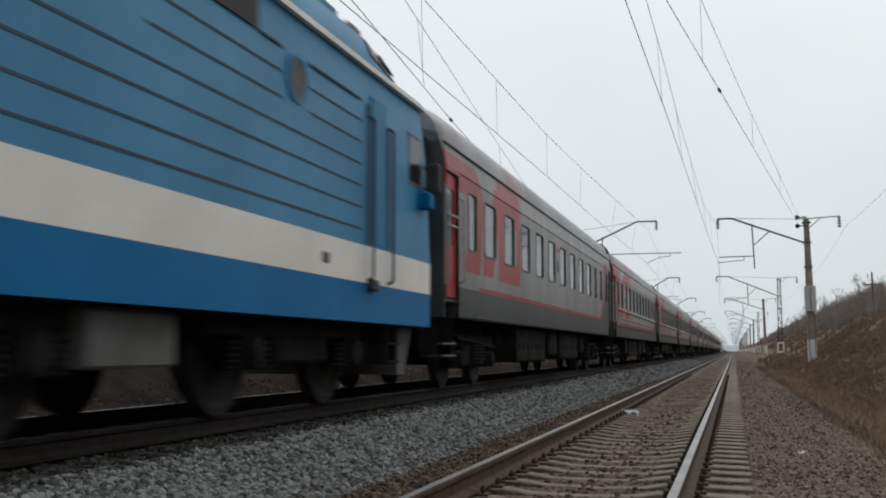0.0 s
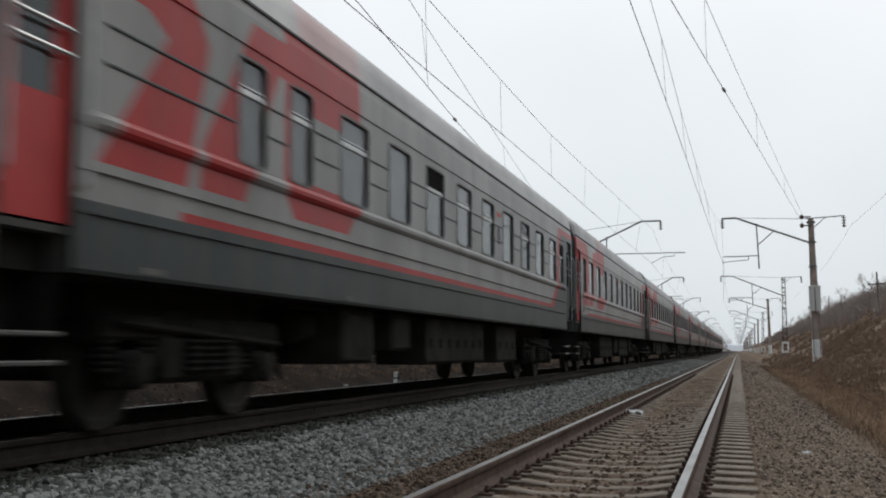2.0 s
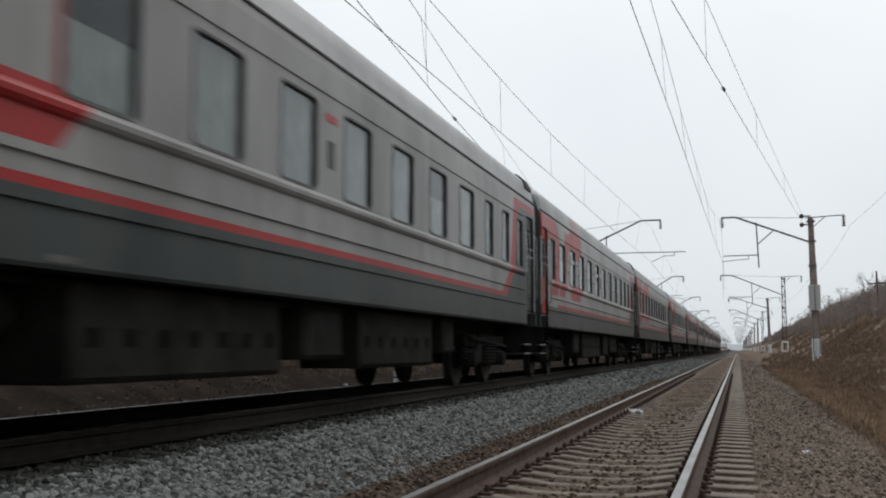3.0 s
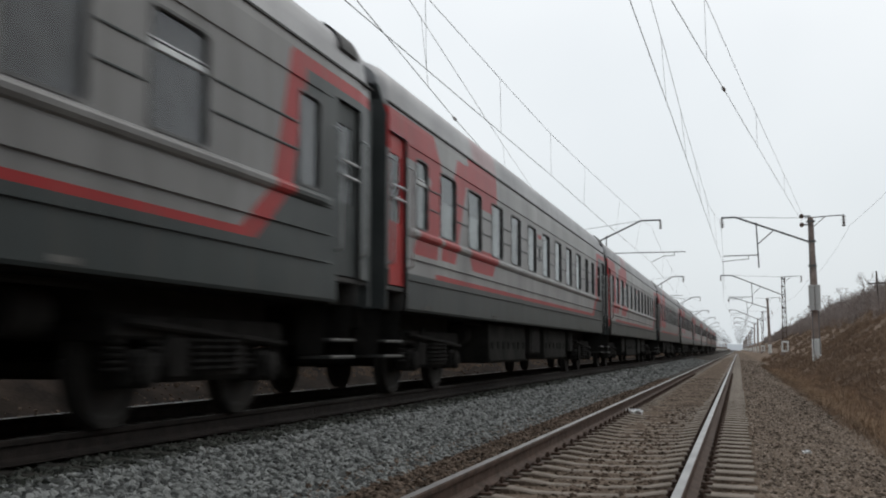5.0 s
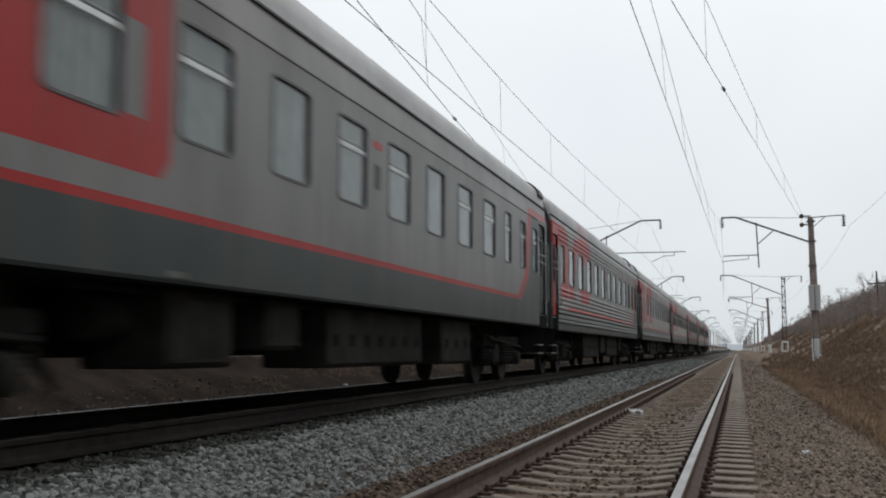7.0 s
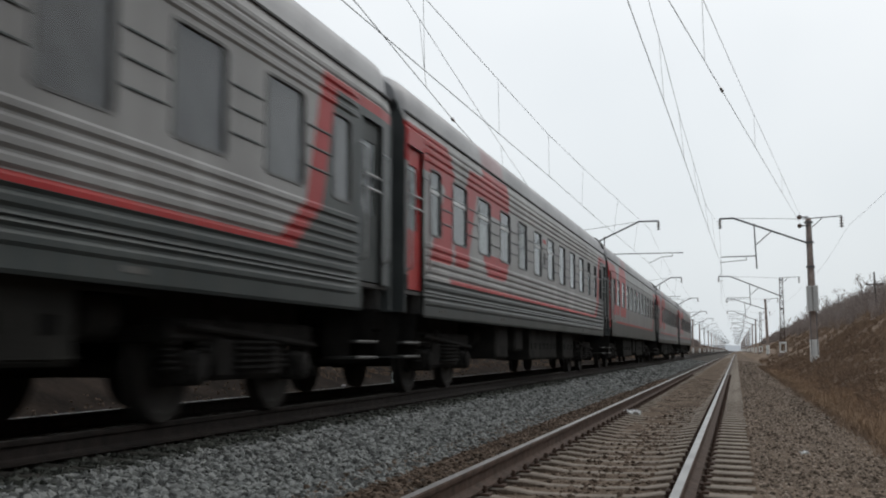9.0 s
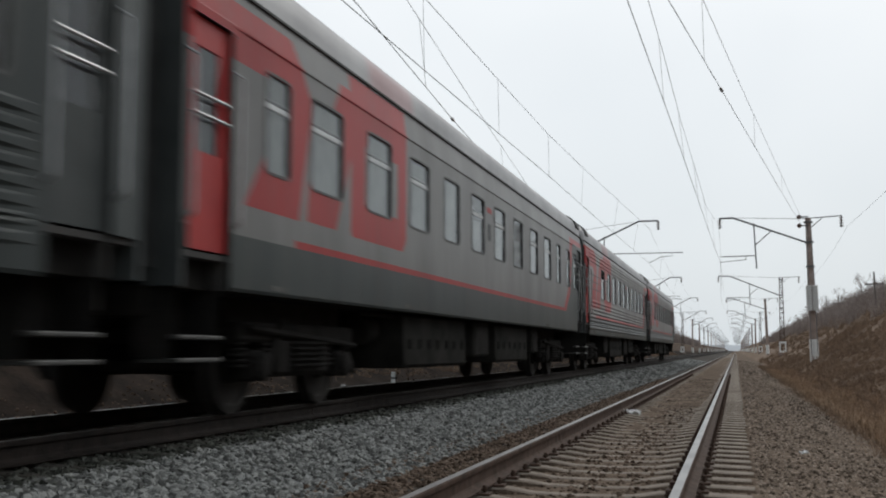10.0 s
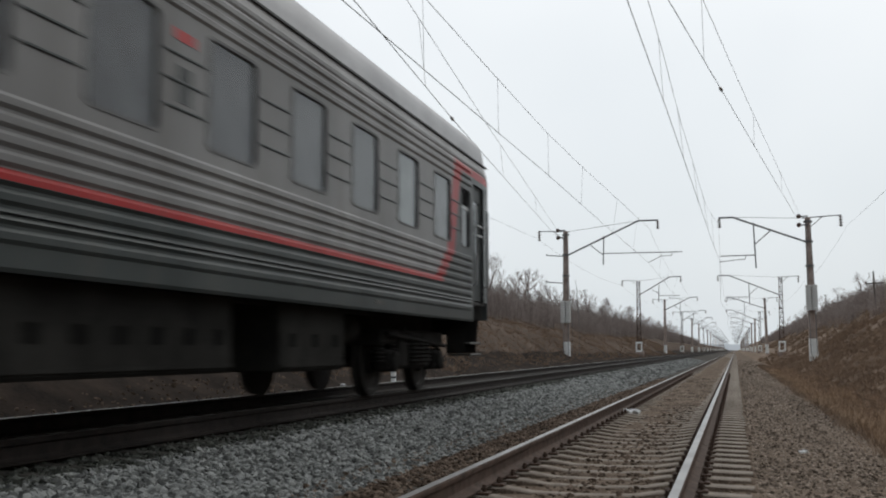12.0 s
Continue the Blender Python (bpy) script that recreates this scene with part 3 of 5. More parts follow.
stones("path_gravel", 24000, (0.15, 2.6), (7, 50), 0.018, STONE_PATH, "brown gravel path beside the track", 5, near=1.5)
stones("brown_ballast", 4000, (-10.5, -6.6), (8, 60), 0.03, STONE_BROWN, "dirty ballast shoulder beyond the train", 6, near=1.3)


stones("track_gravel", 9000, (-1.82, -0.58), (6, 44), 0.014, STONE_PATH, "small brown stones in the dirt between the rails", 8, near=1.4, base=-0.258)


# ---- catenary masts ----
def insulator(s, a, length, n=4, slot=0):
    prof = [(0, 0.03)]
    step = length / n
    for i in range(n):
        prof += [(i * step + 0.02, 0.035), (i * step + step * 0.5, 0.12), (i * step + step * 0.7, 0.12), (i * step + step * 0.75, 0.035)]
    prof.append((length, 0.03))
    s.lathe(a, (0, 0, -1), prof, 8, slot)


def make_mast(side, top, attach, bend, reach, zt, drop, reg, zr, contact, lattice, weights, label, pulley_side=1):
    """side: +1 when the track lies towards -x of the mast. Origin at the foot of the mast; heights above it, distances towards the track."""
    m = thing("catenary_mast", label, "mast", "catenary masts")
    k = -side
    if lattice:
        s = Shape()
        w0, w1 = 0.24, 0.15
        for sx in (-1, 1):
            for sy in (-1, 1):
                s.tube((sx * w0, sy * w0, 0), (sx * w1, sy * w1, top), 0.05, 0.04, 4)
        nb = 15
        for i in range(nb):
            za, zb = top * i / nb, top * (i + 1) / nb
            wa, wb = w0 + (w1 - w0) * i / nb, w0 + (w1 - w0) * (i + 1) / nb
            for c in (-1, 1):
                s.tube((-wa, c * wa, za), (wa, c * wa, za), 0.045, 0.045, 4)
                s.tube((c * wa, -wa, za), (c * wb, wb, zb), 0.03, 0.03, 4)
                s.tube((-wa if i % 2 else wa, c * wa, za), (wb if i % 2 else -wb, c * wb, zb), 0.03, 0.03, 4)
        part("post", s.mesh("lattice_post", RUST), m)
        s = Shape()
        s.box(-0.5, 0.5, -0.5, 0.5, -0.6, 0.12, 0.04)
        part("foundation", s.mesh("foundation", MAST_CONC), m)
        outer, inner = rect_ring(-0.36, 0.36, 0.12, 1.25), rect_ring(-0.2, 0.2, 0.3, 1.05)
        s = Shape()
        s.add([(x, -0.4, z) for x, z in outer + inner] + [(x, -0.34, z) for x, z in outer + inner],
              [(i, (i + 1) % 4, 4 + (i + 1) % 4, 4 + i) for i in range(4)] + [(8 + i, 12 + i, 12 + (i + 1) % 4, 8 + (i + 1) % 4) for i in range(4)]
              + [(i, 8 + i, 8 + (i + 1) % 4, (i + 1) % 4) for i in range(4)] + [(4 + i, 4 + (i + 1) % 4, 12 + (i + 1) % 4, 12 + i) for i in range(4)])
        part("base_band", s.mesh("painted_frame", WHITEWASH), m, label="white-painted foot of the mast")
    else:
        s = Shape()
        s.lathe((0, 0, -0.8), (0, 0, 1), [(0, 0.25), (0.8, 0.245), (top + 0.8, 0.155)], 14)
        part("post", s.mesh("concrete_post", MAST_CONC, smooth=True), m)
        s = Shape()
        s.lathe((0, 0, -0.1), (0, 0, 1), [(0, 0.252), (1.3, 0.243)], 14)
        part("base_band", s.mesh("base_band", WHITEWASH, smooth=True), m, label="whitewashed foot of the mast")
    for z in (attach, top - 0.25, attach - 1.4):
        s = Shape()
        s.lathe((0, 0, z - 0.05), (0, 0, 1), [(0, 0.25), (0.1, 0.25)], 12)
        part("clamp", s.mesh("clamp", STEEL), m)
    s = Shape()
    s.path([(k * 0.15, 0, attach), (k * bend, 0, zt), (k * reach, 0, zt)], 0.055, 8)
    part("cantilever", s.mesh("cantilever", STEEL), m, label="bent steel bracket tube")
    s = Shape()
    s.tube((0, 0, top - 0.05), (k * bend, 0, zt), 0.014, 0.014, 6)
    part("tie_rod", s.mesh("tie_rod", STEEL), m)
    zd = attach + (zt - attach) * (drop / bend)
    s = Shape()
    s.tube((k * drop, 0, zd + 0.08), (k * (drop - 0.06), 0, zr - 0.75), 0.04, 0.04, 8)
    part("drop_bracket", s.mesh("drop_bracket", STEEL), m)
    s = Shape()
    s.tube((k * (drop - 0.04), 0, zd - 1.2), (k * (drop - 1.0), 0, zd - (zt - attach) / bend), 0.032, 0.032, 6)
    part("brace", s.mesh("brace", STEEL), m)
    s = Shape()
    s.tube((k * (drop - 0.08), 0, zr), (k * reg, 0, zr), 0.03, 0.03, 6)
    part("registration_tube", s.mesh("registration_tube", STEEL), m)
    cd, cz = contact
    out = 1 if reg > cd + 1 else -1
    s = Shape()
    s.path([(k * (cd + out * 1.5), 0, zr - 0.02), (k * (cd + out * 1.5), 0, zr - 0.22), (k * (cd + out * 0.8), 0, zr - 0.26), (k * cd, 0, cz + 0.02)], 0.02, 6)
    part("steady_arm", s.mesh("steady_arm", STEEL), m)
    s = Shape()
    insulator(s, (k * (reach - 0.03), 0, zt - 0.05), 0.55)
    part("insulator", s.mesh("insulator", PORCELAIN), m)
    s = Shape()
    s.tube((k * 0.3, 0, top - 0.03), (-k * 1.85, 0, top + 0.05), 0.03, 0.03, 6)
    part("back_arm", s.mesh("back_arm", STEEL), m)
    s = Shape()
    s.tube((-k * 0.1, 0, top - 0.6), (-k * 0.8, 0, top), 0.025, 0.025, 6)
    part("brace", s.mesh("brace", STEEL), m)
    s = Shape()
    insulator(s, (-k * 1.8, 0, top + 0.03), 0.65)
    part("insulator", s.mesh("back_insulator", PORCELAIN), m)
    if weights:
        w = Shape().box(-0.15, 0.15, -0.16, 0.16, 0, 0.15, 0.02).mesh("counterweight", WEIGHT)
        for i in range(9):
            for dx in (-0.17, 0.17):
                part("counterweight", w, m, pose(dx, -0.42, weights + i * 0.162))
        for dx in (-0.17, 0.17):
            s = Shape()
            s.tube((dx, -0.42, weights + 1.4), (dx * 0.6, -0.35, top - 0.4), 0.018, 0.018, 6)
            part("weight_rope", s.mesh("weight_rope", STEEL), m)
            s = Shape()
            s.tube((dx, -0.42, 0.3), (dx, -0.42, weights), 0.025, 0.025, 6)
            part("guide_rod", s.mesh("guide_rod", STEEL), m)
        for z in (top + 0.05, top - 0.45):
            s = Shape()
            s.lathe((pulley_side * k * 0.5, -0.3, z), (0, 1, 0), [(0, 0.125), (0.05, 0.125), (0.07, 0.09), (0.1, 0.09), (0.12, 0.125), (0.17, 0.125)], 14)
            part("pulley", s.mesh("pulley", RUST), m)
            s = Shape()
            s.tube((0, -0.2, z), (pulley_side * k * 0.5, -0.2, z), 0.04, 0.04, 6)
            part("pulley_arm", s.mesh("pulley_arm", STEEL), m)
    return m


def rect_ring(x0, x1, z0, z1):
    return [(x0, z0), (x1, z0), (x1, z1), (x0, z1)]


mast = make_mast(1, 8.17, 6.76, 4.17, 4.97, 8.36, 3.02, 4.92, 6.1, (5.03, 5.75), False, 2.8, "weathered concrete catenary mast with tension weights and white foot")
mast.matrix_basis = pose(4.32, 66, 0.33, 0, -0.9, 0)
m2 = make_mast(1, 7.97, 6.07, 5.2, 6.37, 8.19, 3.2, 5.6, 5.9, (5.7, 5.5), True, 0, "rusty lattice steel catenary mast with white-painted foot")
m2.matrix_basis = pose(4.72, 120, 0.56)
m3 = make_mast(1, 8.1, 6.6, 4.7, 5.6, 8.3, 3.0, 5.3, 6.0, (5.4, 5.6), False, 0, "concrete catenary mast on the cutting side")
m3.matrix_basis = pose(4.6, 171, 0.5, 0, -1.5, 0)
for i, y in enumerate(np.arange(226, 1100, 54.0)):
    copy_thing(m3 if i % 3 else m2, pose(4.7, float(y), 0.5, 0, random.uniform(-1, 1), 0))
ml = make_mast(-1, 8.6, 7.0, 4.85, 6.13, 9.18, 2.55, 7.66, 7.05, (5.46, 6.38), False, 2.45, "weathered concrete catenary mast with tension weights beyond the far track", -1)
for z, out, up in ((7.0, -1.3, 0.15), (5.2, -1.35, -0.05)):
    s = Shape()
    s.tube((0.1, 0, z - 0.1), (out, 0, z), 0.035, 0.03, 6)
    s.tube((out, 0, z), (out, 0, z + 0.12), 0.04, 0.025, 6)
    part("side_bracket", s.mesh("side_bracket", STEEL), ml)
for dx in (-0.05, 0.42):
    s = Shape()
    s.path([(dx + 0.25, -0.25, 5.3), (dx + 0.5, -0.3, 2.2), (dx + 0.45, -0.3, 0.2)], 0.014, 6)
    part("guide_rope", s.mesh("guide_rope", STEEL), ml)
ml.matrix_basis = pose(-10.86, 73, 0.23)
ml2 = make_mast(-1, 8.13, 6.54, 3.5, 4.73, 8.51, 2.3, 4.6, 6.4, (4.9, 5.9), True, 0, "rusty lattice steel catenary mast beyond the far track")
ml2.matrix_basis = pose(-10.43, 125, 0.53)
ml3 = make_mast(-1, 8.3, 6.7, 3.9, 5.0, 8.6, 2.4, 4.7, 6.4, (5.0, 5.9), False, 0, "concrete catenary mast beyond the far track")
ml3.matrix_basis = pose(-10.5, 174, 0.4)
for i, y in enumerate(np.arange(229, 1100, 54.0)):
    copy_thing(ml3 if i % 3 else ml2, pose(-10.5, float(y), 0.4, 0, random.uniform(-1, 1), 0))


# ---- overhead wires ----
def wire(name, pts, r, label, group="overhead wires"):
    cu = bpy.data.curves.new(name, "CURVE")
    cu.dimensions, cu.bevel_depth, cu.bevel_resolution = "3D", r, 1
    sp = cu.splines.new("POLY")
    sp.points.add(len(pts) - 1)
    for q, p in zip(sp.points, pts):
        q.co = (*p, 1)
    cu.materials.append(WIREMAT)
    return tagged(new(name, cu), label, "wire", group)


def span(a, b, sag, n=14):
    a, b = Vector(a), Vector(b)
    return [a.lerp(b, i / n) - Vector((0, 0, 4 * sag * (i / n) * (1 - i / n))) for i in range(n + 1)]


def run(spans, sag, n=14):
    out = []
    for a, b in zip(spans, spans[1:]):
        out += span(a, b, sag, n)[:-1]
    return out + [Vector(spans[-1])]


ys_r, ys_l = [120, 171] + [226 + 54 * i for i in range(16)], [125, 174] + [229 + 54 * i for i in range(16)]
contact_r = [(-2.0, -40, 6.2), (-1.47, 16.4, 6.2), (-1.34, 25, 6.2), (-0.92, 59, 6.15), (-0.75, 66, 6.08)] + [(-1.0 if i % 2 else -1.4, y, 6.1) for i, y in enumerate(ys_r)]
wire("contact_wire", contact_r, 0.0075, "thin dark contact wire over the near track")
carrier_r = [(-1.6, -40, 8.3), (-1.5, 12, 7.7), (-1.47, 20.9, 7.6), (-1.43, 24.6, 7.59), (-1.4, 32.5, 7.6), (-1.2, 53.6, 7.75), (-0.72, 66, 8.12)] + run([(-0.8, 67, 8.12)] + [(-1.2, y, 8.1) for y in ys_r], 0.6)
wire("carrier_wire", carrier_r, 0.006, "thin dark carrier wire over the near track")
anchor_r = [(-6.0, -40, 3.8), (-0.86, 16.6, 6.2), (-0.17, 24.0, 6.5), (3.78, 65.8, 8.1)]
wire("anchored_contact_wire", anchor_r, 0.0075, "dark wire pair running to the anchor mast")
anchor_r2 = [(-6.2, -40, 6.4), (-0.45, 21.1, 7.6), (0.27, 28.7, 7.7), (3.78, 65.8, 8.55)]
wire("anchored_carrier_wire", anchor_r2, 0.006, "dark upper wire running to the anchor mast")
contact_l = [(-5.6, -40, 5.9), (-5.5, 15, 6.05), (-5.5, 33, 6.3), (-5.5, 46.6, 6.41), (-5.4, 73, 6.62)] + [(-5.5 if i % 2 else -6.0, y, 6.45) for i, y in enumerate(ys_l)]
wire("contact_wire", contact_l, 0.008, "thin dark contact wire over the far track")
carrier_l = [(-5.6, -40, 8.6), (-5.5, 16, 7.48), (-5.5, 26.4, 7.54), (-5.5, 33.25, 7.61), (-5.43, 40.2, 7.75), (-5.1, 60.8, 8.2), (-5.17, 73, 8.74)] + run([(-5.3, 74, 8.74)] + [(-5.7, y, 8.4) for y in ys_l], 0.6)
wire("carrier_wire", carrier_l, 0.007, "thin dark carrier wire over the far track")
anchor_l = [(-2.0, -40, 4.9), (-5.5, 15.5, 6.2), (-6.21, 24.18, 6.22), (-11.35, 72.8, 8.35)]
wire("anchored_contact_wire", anchor_l, 0.008, "dark wire running to the far anchor mast")
anchor_l2 = [(-1.0, -40, 6.5), (-5.95, 19.67, 7.6), (-7.26, 33.2, 7.75), (-11.35, 72.8, 8.85)]
wire("anchored_carrier_wire", anchor_l2, 0.007, "dark upper wire running to the far anchor mast")
wire("feeder_wire", run([(6.4, 0, 8.2), (6.35, 66, 8.0), (7.1, 120, 8.0), (6.7, 171, 8.0), (6.8, 420, 8.0)], 0.5), 0.006, "thin feeder wire behind the masts")
wire("feeder_wire", run([(-12.8, 0, 8.5), (-12.8, 73, 8.4), (-12.3, 125, 8.2), (-12.5, 174, 8.2), (-12.5, 420, 8.2)], 0.5), 0.006, "thin feeder wire behind the far masts")


def at_y(pts, y):
    for a, b in zip(pts, pts[1:]):
        if a[1] <= y <= b[1]:
            return Vector(a).lerp(Vector(b), (y - a[1]) / (b[1] - a[1]))


for lower, upper, ys in ((contact_r, carrier_r, (23.5, 31, 40, 50, 58, 80, 92, 104)), (contact_l, carrier_l, (19.3, 26, 33.5, 41, 52, 62, 86, 98, 112)), (anchor_r, anchor_r2, (21, 33, 47)), (anchor_l, anchor_l2, (21, 36, 52))):
    for y in ys:
        wire("dropper", [at_y(lower, y), at_y(upper, y - 0.1)], 0.004, "thin dropper between two overhead wires", "droppers")


def wire_clamp(p, d):
    s = Shape()
    p, d = Vector(p), Vector(d).normalized()
    s.lathe(p - d * 0.22, d, [(0, 0.012), (0.06, 0.032), (0.16, 0.036), (0.2, 0.02), (0.28, 0.036), (0.38, 0.032), (0.44, 0.012)], 8)
    tagged(new("wire_insulator", s.mesh("wire_insulator", PORCELAIN)), "small dark insulator on an overhead wire", "insulator", "wire insulators")


wire_clamp((-0.17, 24.0, 6.5), (4.0, 42, 1.7))
wire_clamp((-6.21, 24.18, 6.22), (-5.1, 48.6, 2.1))


# ---- the train ----
HW = 1.5525
LEN = 24.537
LIFT = 0.157          # bodies ride this much above their drawn height over the rail head


def side_rows(style):
    """(height, outward offset) pairs of a side wall, bottom to top."""
    rows = [(0.95, -0.02), (0.98, 0.0)] if style == "corrugated" else [(1.0, -0.02), (1.03, 0.0)]

    def bead(z, h, d):
        rows.extend([(z - h, 0.0), (z - h * 0.6, d), (z + h * 0.6, d), (z + h, 0.0)])

    if style == "corrugated":
        z = 1.17
        while z < 2.06:
            rows.extend([(z - 0.05, 0.0), (z - 0.022, 0.022), (z + 0.022, 0.022), (z + 0.05, 0.0)])
            z += 0.118
        rows.extend([(2.18, 0.0), (3.12, 0.0)])
        z = 3.25
        while z < 3.7:
            rows.extend([(z - 0.045, -0.02 * (z > 3.5)), (z - 0.02, 0.02 - 0.03 * (z > 3.5)), (z + 0.02, 0.02 - 0.03 * (z > 3.5)), (z + 0.045, -0.02 * (z > 3.5))])
            z += 0.115
    elif style == "ribbed":
        bead(1.42, 0.016, 0.028)
        bead(1.72, 0.016, 0.028)
        rows.extend([(2.0, 0.0), (2.015, 0.03), (2.045, 0.052), (2.085, 0.055), (2.115, 0.042), (2.135, 0.015), (2.14, 0.0)])
        rows.extend([(2.18, 0.0), (3.12, 0.0)])
        rows.extend([(3.245, 0.0), (3.25, 0.016), (3.268, 0.016), (3.275, 0.0)])
    else:
        rows.extend([(2.18, 0.0), (3.12, 0.0), (3.35, 0.0), (3.36, 0.014), (3.38, 0.014), (3.39, -0.005)])
    rows.extend([(3.55, -0.01), (3.67, -0.025)] if style == "ribbed" else [(3.74, -0.05)])
    rows.append((1.3, 0.0))
    rows.append((3.3, 0.0))
    out = {}
    for z, d in rows:
        out.setdefault(round(z, 4), d)
    zs = sorted(out)
    # the door lines take the local offset of their neighbours
    return [(z, out[z]) for z in zs]


def rounded(w, h, r, n=4):
    pts = []
    for cx, cz, a0 in ((w / 2 - r, h / 2 - r, 0), (-w / 2 + r, h / 2 - r, 90), (-w / 2 + r, -h / 2 + r, 180), (w / 2 - r, -h / 2 + r, 270)):
        for i in range(n + 1):
            a = radians(a0 + 90 * i / n)
            pts.append((cx + r * math.cos(a), cz + r * math.sin(a)))
    return pts


def ring_mesh(name, w, h, t, depth, mat, r=0.09):
    s = Shape()
    o, i = rounded(w, h, r), rounded(w - 2 * t, h - 2 * t, r * 0.75)
    n = len(o)
    v = [(0, a, b) for a, b in o] + [(depth, a, b) for a, b in o] + [(depth, a, b) for a, b in i] + [(-0.035, a, b) for a, b in i]
    f = []
    for k in range(3):
        for j in range(n):
            f.append((k * n + j, k * n + (j + 1) % n, (k + 1) * n + (j + 1) % n, (k + 1) * n + j))
    return s.add(v, f).mesh(name, mat)


def pane_mesh(name, w, h, mat):
    p = rounded(w, h, 0.06)
    s = Shape()
    n = len(p)
    s.add([(0, a, b) for a, b in p] + [(-0.006, a, b) for a, b in p], [tuple(range(n)), tuple(reversed(range(n, 2 * n)))] + [(j, n + j, n + (j + 1) % n, (j + 1) % n) for j in range(n)])
    me = s.mesh(name, mat, CLEAR)
    for q in me.polygons:                      # the outer face mirrors the sky, the inner one is clear
        q.material_index = 0 if q.center.x > -0.0001 else 1
    return me


def curtain_mesh(name, w, h):
    s = Shape()
    n = 28
    v = []
    for i in range(n + 1):
        y = -w / 2 + w * i / n
        x = 0.018 * math.sin(i * 1.9) + 0.01 * math.sin(i * 0.7)
        v += [(x, y, -h / 2), (x * 0.6, y, h / 2)]
    f = [(2 * i, 2 * i + 2, 2 * i + 3, 2 * i + 1) for i in range(n)]
    me = s.add(v, f).mesh(name, CURTAIN, smooth=True)
    return me


FRAME_BIG, FRAME_SMALL = ring_mesh("window_frame", 0.98, 1.0, 0.026, 0.008, FRAMEMAT), ring_mesh("window_frame", 0.62, 1.0, 0.026, 0.008, FRAMEMAT)
FRAME_GREY = {0: mottled("window_frame_grey", (0.12, 0.12, 0.118), (0.19, 0.19, 0.185), 4, 0.6, 0, 0.0, 30)}
PANE_BIG, PANE_SMALL = pane_mesh("pane", 0.92, 0.94, GLASS), pane_mesh("pane", 0.56, 0.94, GLASS)
CURT_BIG, CURT_SMALL = curtain_mesh("curtain", 0.9, 0.94), curtain_mesh("curtain", 0.56, 0.94)
CURT_SHORT = curtain_mesh("curtain", 0.9, 0.55)
BLIND_BIG, BLIND_SMALL = (Shape().box(-0.004, 0.0, -w / 2, w / 2, -0.47, 0.47).mesh("blind", BLIND) for w in (0.92, 0.56))


def bar_mesh(name, w, mat):
    s = Shape()
    s.box(-0.03, 0.018, -w / 2, w / 2, -0.03, 0.03, 0.008)
    s.box(-0.03, 0.012, -w / 2, w / 2, 0.05, 0.065)
    return s.mesh(name, mat)


BAR_BIG, BAR_SMALL = bar_mesh("transom", 0.9, ALU), bar_mesh("transom", 0.54, ALU)


def vent_hole_mesh(w):
    s = Shape()
    s.box(-0.02, -0.012, -w / 2, w / 2, -0.13, 0.13)
    return s.mesh("open_vent", HOLE)


VENT_BIG, VENT_SMALL = vent_hole_mesh(0.86), vent_hole_mesh(0.5)


def bead_mesh(w):
    s = Shape()
    s.box(-0.004, 0.013, -w / 2, w / 2, -0.013, 0.013, 0.006)
    return s.mesh("bead", FRAME_GREY[0])


def wheelset_mesh():
    s = Shape()
    for x in (-0.84, 0.84):
        k = 1 if x > 0 else -1
        s.lathe((x, 0, 0.475), (k, 0, 0), [(-0.09, 0.2), (-0.075, 0.505), (-0.045, 0.505), (-0.03, 0.48), (0.06, 0.472), (0.065, 0.40), (0.03, 0.37), (0.03, 0.18), (0.09, 0.16), (0.09, 0.02)], 28)
    s.tube((-0.8, 0, 0.475), (0.8, 0, 0.475), 0.085, 0.085, 10)
    return s.mesh("wheelset", WHEEL, smooth=True)


